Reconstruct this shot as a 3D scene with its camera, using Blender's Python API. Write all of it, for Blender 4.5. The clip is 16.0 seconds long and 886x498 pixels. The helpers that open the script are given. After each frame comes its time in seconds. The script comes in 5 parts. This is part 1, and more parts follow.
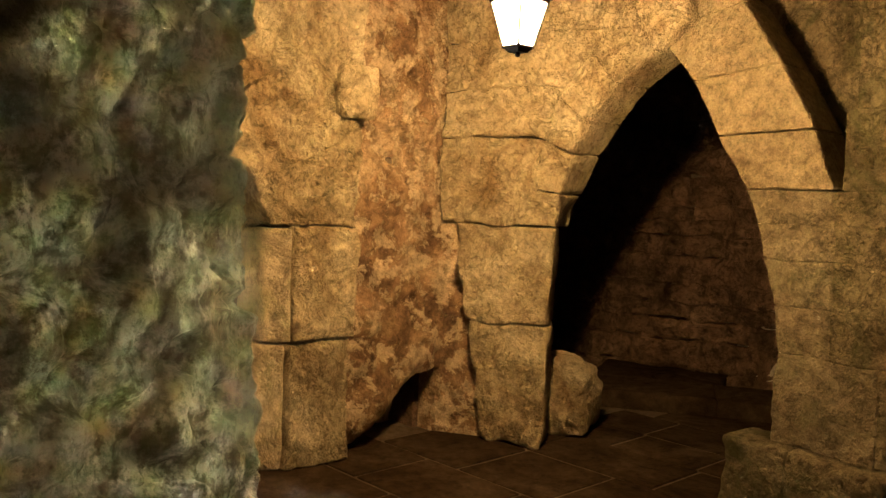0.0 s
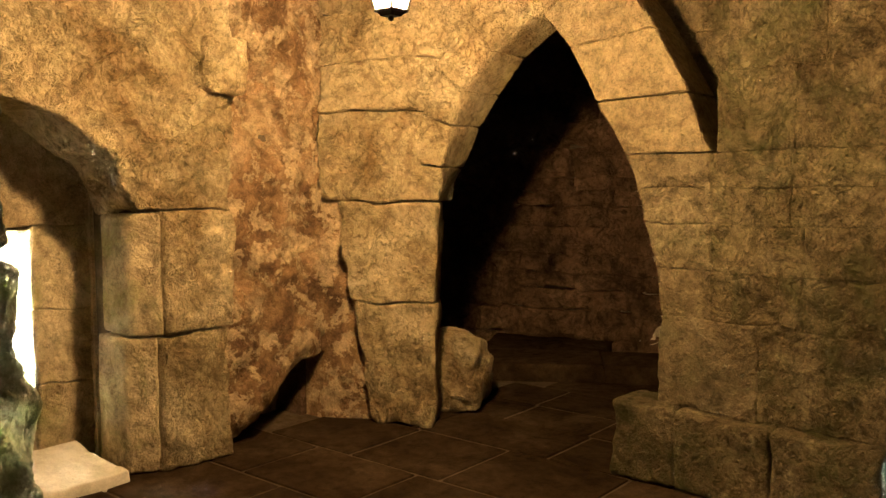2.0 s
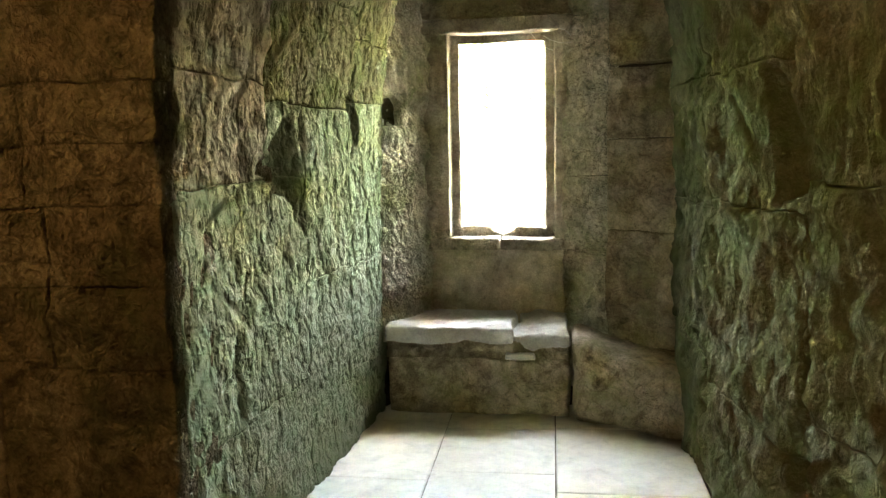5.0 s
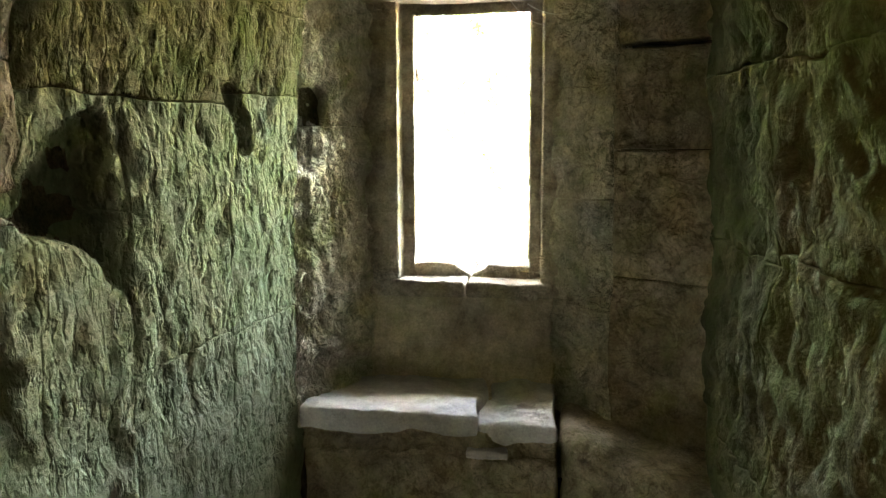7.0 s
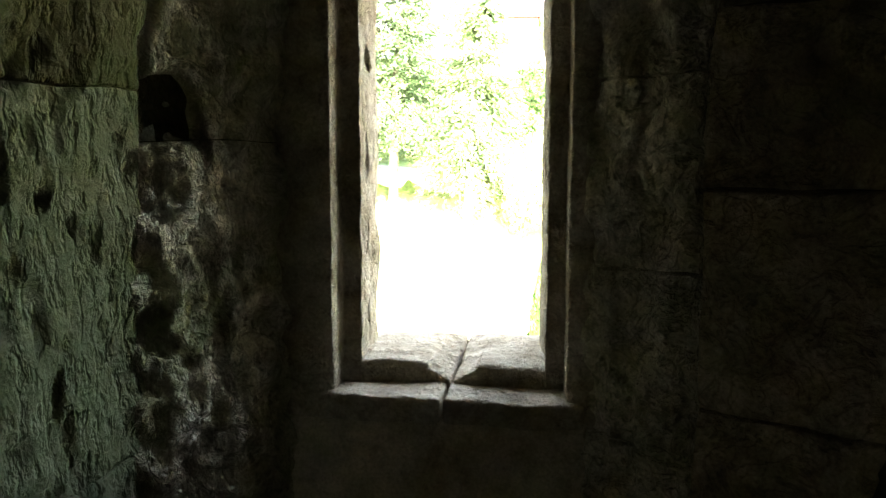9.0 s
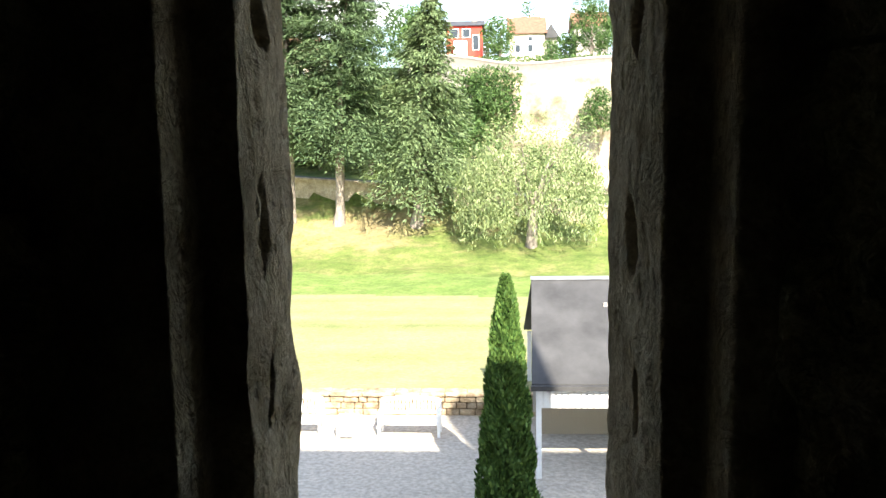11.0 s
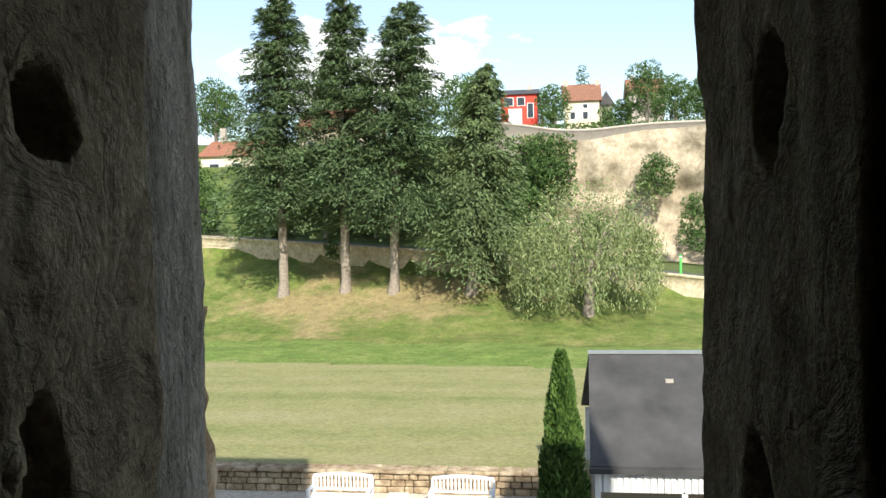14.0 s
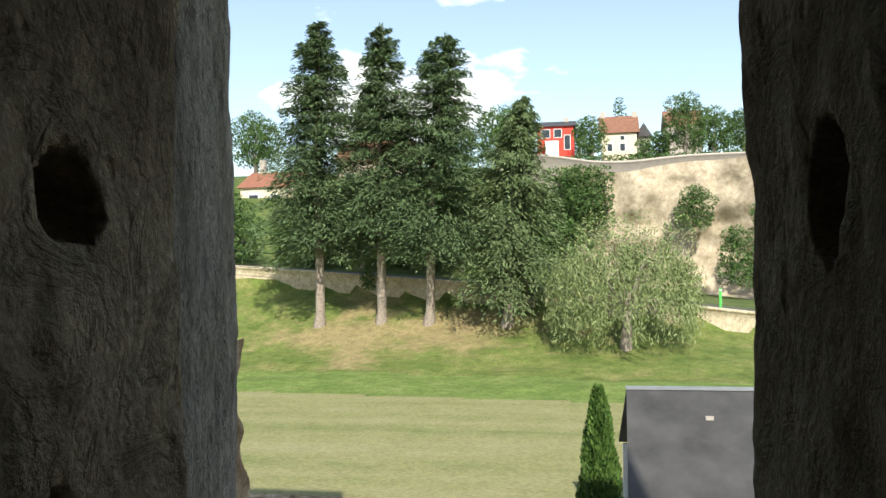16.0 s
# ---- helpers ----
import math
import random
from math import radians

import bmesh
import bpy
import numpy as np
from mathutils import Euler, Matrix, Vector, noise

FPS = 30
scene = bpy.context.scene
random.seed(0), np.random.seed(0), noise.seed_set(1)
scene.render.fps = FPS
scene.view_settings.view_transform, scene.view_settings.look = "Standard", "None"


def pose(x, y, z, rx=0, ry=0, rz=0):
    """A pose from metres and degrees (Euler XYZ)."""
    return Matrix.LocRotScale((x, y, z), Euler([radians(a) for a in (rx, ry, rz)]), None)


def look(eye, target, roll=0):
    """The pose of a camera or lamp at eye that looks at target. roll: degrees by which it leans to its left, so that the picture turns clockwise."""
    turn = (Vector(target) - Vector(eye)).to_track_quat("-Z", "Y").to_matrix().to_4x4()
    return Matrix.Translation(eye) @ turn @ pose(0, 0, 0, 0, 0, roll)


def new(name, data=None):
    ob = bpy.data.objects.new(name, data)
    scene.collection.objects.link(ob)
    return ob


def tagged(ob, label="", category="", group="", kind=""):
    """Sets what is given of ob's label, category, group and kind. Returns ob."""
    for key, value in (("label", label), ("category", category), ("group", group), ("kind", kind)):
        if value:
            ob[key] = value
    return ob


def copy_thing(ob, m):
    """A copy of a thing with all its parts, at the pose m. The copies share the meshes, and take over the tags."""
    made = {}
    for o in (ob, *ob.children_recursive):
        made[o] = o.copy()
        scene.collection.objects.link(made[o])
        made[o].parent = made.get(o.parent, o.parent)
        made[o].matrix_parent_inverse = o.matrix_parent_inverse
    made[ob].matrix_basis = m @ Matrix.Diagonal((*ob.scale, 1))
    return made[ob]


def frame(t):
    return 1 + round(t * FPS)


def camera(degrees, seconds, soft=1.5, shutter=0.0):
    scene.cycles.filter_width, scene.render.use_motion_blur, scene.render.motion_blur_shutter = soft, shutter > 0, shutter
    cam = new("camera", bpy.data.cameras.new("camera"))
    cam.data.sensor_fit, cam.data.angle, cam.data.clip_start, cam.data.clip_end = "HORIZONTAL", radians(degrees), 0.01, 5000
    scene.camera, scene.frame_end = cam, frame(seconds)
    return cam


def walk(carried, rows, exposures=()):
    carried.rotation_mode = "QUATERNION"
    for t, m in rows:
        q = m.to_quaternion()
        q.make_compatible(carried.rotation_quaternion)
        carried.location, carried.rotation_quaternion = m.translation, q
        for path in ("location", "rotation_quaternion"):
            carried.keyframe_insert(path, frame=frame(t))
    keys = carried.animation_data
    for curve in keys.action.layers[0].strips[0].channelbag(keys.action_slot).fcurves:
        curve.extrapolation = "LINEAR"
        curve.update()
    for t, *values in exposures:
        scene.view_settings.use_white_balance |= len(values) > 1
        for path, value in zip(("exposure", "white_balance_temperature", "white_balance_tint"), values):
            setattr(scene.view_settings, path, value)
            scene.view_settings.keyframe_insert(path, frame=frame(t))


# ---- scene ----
cam = camera(56.0, 16.0)
PATH = [
    (0, (0.051, -6.743, 1.559), (-1.422, -5.395, 1.449), 1.9),
    (0.5, (0.042, -6.733, 1.551), (-1.419, -5.371, 1.435), 1.2),
    (1, (0.013, -6.71, 1.545), (-1.439, -5.341, 1.421), 1.1),
    (1.5, (-0.023, -6.669, 1.526), (-1.423, -5.248, 1.38), 0.7),
    (2, (-0.041, -6.629, 1.515), (-1.314, -5.094, 1.368), -0.3),
    (2.5, (0.043, -6.5, 1.497), (-1.054, -4.834, 1.352), 0.1),
    (3, (0.192, -6.213, 1.475), (-0.67, -4.414, 1.327), -0.1),
    (3.5, (0.264, -5.912, 1.456), (-0.424, -4.045, 1.252), -0.6),
    (4, (0.255, -5.578, 1.464), (-0.211, -3.648, 1.228), -2.8),
    (4.5, (0.248, -5.311, 1.471), (-0.105, -3.358, 1.221), -1.1),
    (5, (0.289, -4.966, 1.492), (0.028, -2.999, 1.241), -1.1),
    (5.2, (0.301, -4.837, 1.498), (0.047, -2.869, 1.248), -1.4),
    (7.3, (0.369, -3.405, 1.557), (0.093, -1.443, 1.288), 0.4),
    (7.5, (0.359, -3.267, 1.559), (0.086, -1.302, 1.306), 1.0),
    (8, (0.309, -2.907, 1.565), (0.088, -0.932, 1.345), -0.7),
    (8.5, (0.277, -2.54, 1.572), (0.044, -0.568, 1.33), 0.5),
    (9, (0.261, -2.182, 1.591), (0.003, -0.215, 1.343), 0.1),
    (9.5, (0.184, -1.846, 1.595), (-0.018, 0.127, 1.338), 0.9),
    (9.7, (0.138, -1.7, 1.604), (-0.025, 0.277, 1.349), 0.5),
    (11.8, (0.05, -0.636, 1.669), (-0.09, 1.348, 1.454), -1.2),
    (12, (0.05, -0.576, 1.675), (-0.092, 1.407, 1.457), -1.0),
    (12.5, (0.072, -0.506, 1.7), (-0.115, 1.479, 1.552), -0.3),
    (13, (0.079, -0.445, 1.719), (-0.137, 1.54, 1.615), -0.6),
    (13.5, (0.089, -0.402, 1.733), (-0.144, 1.583, 1.658), -0.5),
    (14, (0.099, -0.373, 1.746), (-0.169, 1.608, 1.681), -1.3),
    (14.5, (0.111, -0.353, 1.764), (-0.19, 1.624, 1.73), -0.9),
    (15, (0.121, -0.349, 1.771), (-0.201, 1.625, 1.773), -1.0),
    (15.5, (0.110, -0.348, 1.777), (-0.248, 1.62, 1.779), -0.7),
    (16, (0.097, -0.343, 1.787), (-0.255, 1.625, 1.798), -1.0),
]
EXPOSURES = [
    (0, 10.5, 6500, 10), (2, 10.65, 6500, 10), (2.5, 10.7, 6600, 10), (3, 10.45, 6900, 10), (3.5, 9.8, 7300, 11), (4.5, 9.1, 7300, 11), (5, 9.0, 7300, 11), (7.3, 7.85, 7300, 12),
    (8, 7.05, 7100, 12), (9, 5.35, 6900, 11), (9.7, 4.15, 6800, 10), (11.8, 1.05, 6500, 9), (12.5, 0.85, 6500, 8), (16, 0.55, 6500, 7),
]
walk(cam, [(t, look(eye, target, roll)) for t, eye, target, roll in PATH], EXPOSURES)


# ---- light ----
SUN_AZ, SUN_EL = radians(161.5), radians(38)
world = bpy.data.worlds.new("sky")
world.use_nodes = True
scene.world = world
wt = world.node_tree
wt.nodes.clear()
sky = wt.nodes.new("ShaderNodeTexSky")
sky.sky_type = "NISHITA"
sky.sun_disc = False
sky.sun_elevation, sky.sun_rotation = SUN_EL, SUN_AZ
sky.dust_density = 0.5
sky.altitude = 300
wc = wt.nodes.new("ShaderNodeTexCoord")
wm = wt.nodes.new("ShaderNodeMapping")
wm.inputs["Scale"].default_value = (1.0, 1.0, 2.2)
wm.inputs["Location"].default_value = (2.45, 0.2, 0.1)
wn = wt.nodes.new("ShaderNodeTexNoise")
wn.inputs["Scale"].default_value, wn.inputs["Detail"].default_value, wn.inputs["Roughness"].default_value = 3.2, 9, 0.56
wr = wt.nodes.new("ShaderNodeValToRGB")
wr.color_ramp.elements[0].position, wr.color_ramp.elements[1].position = 0.61, 0.73
wr.color_ramp.elements[0].color = (0.07, 0.07, 0.07, 1)
wx = wt.nodes.new("ShaderNodeMixRGB")
wx.inputs[2].default_value = (13.2, 12.6, 11.5, 1)
wb = wt.nodes.new("ShaderNodeBackground")
wb.inputs[1].default_value = 0.135
wo = wt.nodes.new("ShaderNodeOutputWorld")
wt.links.new(wc.outputs["Generated"], wm.inputs["Vector"])
wt.links.new(wm.outputs[0], wn.inputs["Vector"])
wt.links.new(wn.outputs[0], wr.inputs[0])
wt.links.new(wr.outputs[0], wx.inputs[0])
wt.links.new(sky.outputs[0], wx.inputs[1])
wt.links.new(wx.outputs[0], wb.inputs[0])
wt.links.new(wb.outputs[0], wo.inputs[0])

sun = new("sun", bpy.data.lights.new("sun", "SUN"))
sun.data.energy, sun.data.angle, sun.data.color = 4.8, radians(0.55), (1.0, 0.93, 0.82)
SUN_TO = Vector((-math.sin(radians(18.5)) * math.cos(SUN_EL), math.cos(radians(18.5)) * math.cos(SUN_EL), -math.sin(SUN_EL)))
sun.matrix_world = look((0, 0, 40), Vector((0, 0, 40)) + SUN_TO)

LANTERN = (-2.36, -4.15, 2.22)

# ---- materials ----


class Nodes:
    """A short way to write a node material."""

    def __init__(self, name):
        self.mat = bpy.data.materials.new(name)
        self.mat.use_nodes = True
        self.t = self.mat.node_tree
        self.bsdf = self.t.nodes["Principled BSDF"]
        self.co = self.add("ShaderNodeTexCoord").outputs["Object"]

    def add(self, kind, **inputs):
        n = self.t.nodes.new(kind)
        for key, v in inputs.items():
            self.put(n.inputs[key.replace("_", " ")], v)
        return n

    def put(self, socket, v):
        if isinstance(v, bpy.types.NodeSocket):
            self.t.links.new(v, socket)
        else:
            socket.default_value = v

    def noise(self, scale, detail=5, rough=0.55, co=None, warp=0.0):
        return self.add("ShaderNodeTexNoise", Vector=co or self.co, Scale=scale, Detail=detail, Roughness=rough, Distortion=warp).outputs[0]

    def stretch(self, sx, sy, sz):
        return self.add("ShaderNodeMapping", Vector=self.co, Scale=(sx, sy, sz)).outputs[0]

    def ramp(self, v, *stops):
        n = self.add("ShaderNodeValToRGB", Fac=v)
        e = n.color_ramp.elements
        while len(e) < len(stops):
            e.new(0.5)
        for k, (p, c) in zip(e, stops):
            k.position = p
            k.color = (*c, 1) if not isinstance(c, (int, float)) else (c, c, c, 1)
        return n.outputs[0]

    def mix(self, f, a, b, mode="MIX"):
        n = self.t.nodes.new("ShaderNodeMixRGB")
        n.blend_type = mode
        for s, v in zip(n.inputs, (f, a, b)):
            self.put(s, (*v, 1) if isinstance(v, tuple) and len(v) == 3 else v)
        return n.outputs[0]

    def math(self, op, a, b):
        n = self.t.nodes.new("ShaderNodeMath")
        n.operation = op
        self.put(n.inputs[0], a)
        self.put(n.inputs[1], b)
        return n.outputs[0]

    def own(self):
        return self.add("ShaderNodeObjectInfo").outputs["Random"]

    def done(self, color, rough=0.9, height=None, bump=0.5, dist=0.02):
        self.put(self.bsdf.inputs["Base Color"], (*color, 1) if isinstance(color, tuple) else color)
        self.put(self.bsdf.inputs["Roughness"], rough)
        self.bsdf.inputs["Specular IOR Level"].default_value = 0.25
        if height is not None:
            b = self.add("ShaderNodeBump", Strength=bump, Distance=dist, Height=height)
            self.put(self.bsdf.inputs["Normal"], b.outputs[0])
        return self.mat


def stone_mat(name, dark, mid, light, green=None, cover=0.5, pits=0.5, tool=0.0, grain=1.0, bump=0.7, patch=0.0, lichen=0.0, mottle=0.55, own=0.4, chisel=0.0, crease=0.0, blotch=0.0):
    """Weathered masonry: stains, grain, pits, hollows with painted shade and, where wanted, plaster patches, lichen and
    algae.
    """
    m = Nodes(name)
    big = m.noise(1.9, 8, 0.66, warp=0.5)
    fine = m.noise(15 * grain, 9, 0.68)
    lump = m.noise(34 * grain, 5, 0.62)
    speck = m.noise(110, 4, 0.65)
    col = m.ramp(big, (0.33, dark), (0.49, mid), (0.66, light))
    if patch:
        flake = m.ramp(m.noise(6.5, 10, 0.70, warp=0.2), (0.50, 0.0), (0.53, 1.0))
        col = m.mix(m.math("MULTIPLY", flake, patch), col, light)
    col = m.mix(mottle, col, m.ramp(fine, (0.32, 0.40), (0.50, 1.0), (0.68, 1.35)), "MULTIPLY")
    col = m.mix(own, col, m.ramp(m.own(), (0.0, 0.75), (1.0, 1.2)), "MULTIPLY")
    col = m.mix(0.7 * mottle, col, m.ramp(speck, (0.34, 0.45), (0.62, 1.30)), "MULTIPLY")
    if blotch:
        spot = m.ramp(m.noise(5.5, 9, 0.66, warp=1.1), (0.37, 0.45), (0.43, 0.85), (0.54, 1.10), (0.66, 1.30))
        col = m.mix(blotch, col, spot, "MULTIPLY")
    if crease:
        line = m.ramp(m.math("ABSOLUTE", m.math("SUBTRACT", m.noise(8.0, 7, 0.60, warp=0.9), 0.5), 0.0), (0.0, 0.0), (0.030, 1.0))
        # Crease lines get their shade in the colour too.
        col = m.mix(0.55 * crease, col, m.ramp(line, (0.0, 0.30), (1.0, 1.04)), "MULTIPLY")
    if lichen:
        crust = m.ramp(m.noise(105, 6, 0.66), (0.46, 0.0), (0.56, 1.0))
        col = m.mix(m.math("MULTIPLY", crust, lichen), col, tuple(min(c * 1.2, 0.7) for c in light))
        spots = m.ramp(m.noise(150, 6, 0.7), (0.55, 0.0), (0.63, 1.0))
        col = m.mix(m.math("MULTIPLY", spots, 0.55 * lichen), col, tuple(min(c * 1.35, 0.75) for c in light))
        dirt = m.ramp(m.noise(42, 8, 0.72, warp=0.2), (0.43, 1.0), (0.52, 0.0))
        col = m.mix(m.math("MULTIPLY", dirt, 0.6), col, dark)
    if green:
        mask = m.math("MULTIPLY", m.ramp(m.noise(2.3, 9, 0.68, warp=0.8), (0.64 - 0.4 * cover, 0.0), (0.84 - 0.4 * cover, 1.0)), m.ramp(fine, (0.3, 0.3), (0.6, 1.0)))
        col = m.mix(mask, col, green)
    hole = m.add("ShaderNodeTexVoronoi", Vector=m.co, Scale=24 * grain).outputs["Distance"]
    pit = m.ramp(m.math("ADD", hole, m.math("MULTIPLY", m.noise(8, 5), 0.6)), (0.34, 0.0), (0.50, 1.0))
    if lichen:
        # Shade inside the pits, painted into the lichen stone's colour.
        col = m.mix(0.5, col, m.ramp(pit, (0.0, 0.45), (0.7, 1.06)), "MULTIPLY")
    h = m.math("ADD", m.math("MULTIPLY", fine, 0.9), m.math("MULTIPLY", pit, 0.45 * pits))
    h = m.math("ADD", h, m.math("MULTIPLY", lump, 0.55))
    h = m.math("ADD", h, m.math("MULTIPLY", speck, 0.16))
    if crease:
        h = m.math("ADD", h, m.math("MULTIPLY", line, 0.30 * crease))
    if patch:
        h = m.math("ADD", h, m.math("MULTIPLY", flake, 0.3))
    if chisel:
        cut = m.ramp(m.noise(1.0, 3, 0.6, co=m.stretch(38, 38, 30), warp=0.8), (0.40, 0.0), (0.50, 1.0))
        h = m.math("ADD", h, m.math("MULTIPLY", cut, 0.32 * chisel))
        # Painted shade in the chisel cuts, same mask as their bump.
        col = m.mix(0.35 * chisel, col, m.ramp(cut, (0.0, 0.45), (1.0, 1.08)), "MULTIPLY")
    if tool:
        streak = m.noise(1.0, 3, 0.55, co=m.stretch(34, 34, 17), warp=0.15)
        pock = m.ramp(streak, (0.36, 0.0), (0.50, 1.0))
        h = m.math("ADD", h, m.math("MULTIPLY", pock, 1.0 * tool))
        # Tool pocks darkened in colour, as if shaded inside.
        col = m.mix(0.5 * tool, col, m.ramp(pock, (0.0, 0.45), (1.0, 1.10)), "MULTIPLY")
    m.done(col, 0.92, h, bump, 0.055)
    m.bsdf.inputs["Specular IOR Level"].default_value = 0.0
    return m.mat


def plain_mat(name, color, vary=0.25, scale=8, rough=0.8, bump=0.2, metal=0.0):
    m = Nodes(name)
    n = m.noise(scale, 6, 0.6)
    col = m.mix(1.0, color, m.ramp(n, (0.25, 1 - vary), (0.75, 1 + vary)), "MULTIPLY")
    m.bsdf.inputs["Metallic"].default_value = metal
    return m.done(col, rough, n, bump, 0.01)


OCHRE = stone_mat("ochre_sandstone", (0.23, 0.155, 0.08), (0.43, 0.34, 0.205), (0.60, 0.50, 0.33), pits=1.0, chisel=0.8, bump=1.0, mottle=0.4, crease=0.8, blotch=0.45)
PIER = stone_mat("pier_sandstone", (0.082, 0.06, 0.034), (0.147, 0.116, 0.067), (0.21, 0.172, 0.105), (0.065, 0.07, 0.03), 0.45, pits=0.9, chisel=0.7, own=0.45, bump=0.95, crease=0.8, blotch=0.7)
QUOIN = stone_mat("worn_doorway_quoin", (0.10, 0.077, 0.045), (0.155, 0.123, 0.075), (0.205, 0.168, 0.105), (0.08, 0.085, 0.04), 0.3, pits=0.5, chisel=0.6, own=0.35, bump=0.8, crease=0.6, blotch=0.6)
VOUSSOIR = stone_mat("dressed_voussoir", (0.19, 0.145, 0.085), (0.265, 0.21, 0.125), (0.34, 0.275, 0.17), pits=0.6, grain=1.3, bump=0.8, chisel=0.9, crease=0.3, blotch=0.4)
RUBBLE = stone_mat("rubble_and_old_plaster", (0.11, 0.065, 0.04), (0.32, 0.20, 0.11), (0.58, 0.44, 0.28), pits=1.0, bump=1.0, patch=0.8, crease=0.6, blotch=0.6)
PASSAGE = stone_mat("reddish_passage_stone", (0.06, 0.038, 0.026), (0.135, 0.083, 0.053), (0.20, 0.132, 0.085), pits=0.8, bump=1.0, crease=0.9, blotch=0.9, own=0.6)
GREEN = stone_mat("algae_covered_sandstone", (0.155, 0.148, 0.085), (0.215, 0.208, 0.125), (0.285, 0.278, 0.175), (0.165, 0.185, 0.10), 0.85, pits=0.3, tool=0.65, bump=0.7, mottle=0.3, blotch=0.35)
# Grey-brown and olive stone, darkened further for the weaker light higher up.
UPPER_DIM = stone_mat("grey_brown_tooled_sandstone_dim", (0.105, 0.088, 0.055), (0.142, 0.123, 0.08), (0.19, 0.168, 0.11), (0.115, 0.118, 0.055), 0.3, pits=0.3, tool=0.6, bump=0.6, mottle=0.3, blotch=0.35)
OLIVE_DIM = stone_mat("olive_algae_sandstone_dim", (0.08, 0.07, 0.037), (0.118, 0.108, 0.058), (0.162, 0.15, 0.085), (0.095, 0.108, 0.045), 0.6, pits=0.4, tool=0.65, bump=0.7, mottle=0.3, blotch=0.4)
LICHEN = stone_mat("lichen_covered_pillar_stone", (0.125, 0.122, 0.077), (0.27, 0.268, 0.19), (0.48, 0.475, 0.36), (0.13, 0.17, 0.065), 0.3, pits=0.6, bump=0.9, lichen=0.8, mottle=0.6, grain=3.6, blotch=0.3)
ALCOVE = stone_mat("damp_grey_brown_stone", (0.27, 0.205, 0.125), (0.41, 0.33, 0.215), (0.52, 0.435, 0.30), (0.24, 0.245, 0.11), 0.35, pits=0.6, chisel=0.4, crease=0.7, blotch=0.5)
# Alcove stone, greener and darkened in colour for the shade on the right wall.
RIGHT_SHADED = stone_mat("green_brown_wall_stone_shaded", (0.062, 0.052, 0.029), (0.09, 0.082, 0.046), (0.122, 0.114, 0.068), (0.072, 0.086, 0.034), 0.65, pits=0.6, chisel=0.4, tool=0.35, bump=0.4, crease=0.4, blotch=0.5)
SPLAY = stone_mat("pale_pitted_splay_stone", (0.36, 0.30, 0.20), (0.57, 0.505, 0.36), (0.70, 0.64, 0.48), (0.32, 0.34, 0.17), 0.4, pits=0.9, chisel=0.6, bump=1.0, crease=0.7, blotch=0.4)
PANEL = stone_mat("smooth_brown_panel_stone", (0.40, 0.32, 0.215), (0.55, 0.455, 0.315), (0.64, 0.545, 0.40), (0.30, 0.30, 0.15), 0.3, pits=0.3, bump=0.5, blotch=0.4)
DRESSED = stone_mat("pale_dressed_window_stone", (0.28, 0.23, 0.16), (0.42, 0.355, 0.255), (0.52, 0.45, 0.335), pits=0.7, grain=1.0, bump=0.7, crease=0.4, blotch=0.45)
# Lightened in colour, standing in for skylight on the outer splays.
SKYLIT_STONE = stone_mat("weathered_stone_skylit", (0.33, 0.30, 0.25), (0.45, 0.425, 0.37), (0.56, 0.535, 0.48), pits=0.9, bump=0.9, crease=0.5, blotch=0.5)
PALE = stone_mat("worn_pale_seat_stone", (0.40, 0.37, 0.32), (0.52, 0.49, 0.44), (0.62, 0.60, 0.54), pits=0.3, bump=0.35, mottle=0.35)
# Same stone twice: light copy for the window-lit alcove, dark for the dim chamber.
FLAG_LIT = stone_mat("worn_flagstone_lit", (0.60, 0.545, 0.42), (0.67, 0.62, 0.495), (0.73, 0.68, 0.56), pits=0.15, bump=0.12, mottle=0.2, own=0.5, blotch=0.2)
FLAG_SHADED = stone_mat("flagstone_shaded", (0.016, 0.010, 0.006), (0.031, 0.020, 0.012), (0.048, 0.033, 0.021), pits=0.2, bump=0.25, own=0.8, blotch=0.5)
MORTAR = stone_mat("dark_mortar", (0.06, 0.05, 0.035), (0.12, 0.095, 0.065), (0.20, 0.16, 0.11), pits=0.4)
JOINT = stone_mat("sandy_floor_joint", (0.045, 0.033, 0.021), (0.068, 0.05, 0.033), (0.10, 0.078, 0.052), pits=0.1, bump=0.3)
IRON = plain_mat("black_wrought_iron", (0.02, 0.018, 0.016), 0.3, 30, 0.55, 0.2, 0.8)

# ---- mesh tools ----
_lat = np.random.RandomState(7).rand(64, 64, 64)


def vnoise(p, scale):
    """Smooth value noise from -1 to 1 at the rows of p."""
    q = np.asarray(p, float) * scale
    i = np.floor(q).astype(int)
    f = q - i
    f = f * f * (3 - 2 * f)
    out = 0
    for a in (0, 1):
        for b in (0, 1):
            for c in (0, 1):
                w = (f[:, 0] if a else 1 - f[:, 0]) * (f[:, 1] if b else 1 - f[:, 1]) * (f[:, 2] if c else 1 - f[:, 2])
                out = out + w * _lat[(i[:, 0] + a) % 64, (i[:, 1] + b) % 64, (i[:, 2] + c) % 64]
    return out * 2 - 1


def fbm(p, scale, octaves=3):
    p = np.asarray(p, float)
    return sum(vnoise(p + 17.3 * k, scale * 2**k) / 2**k for k in range(octaves))


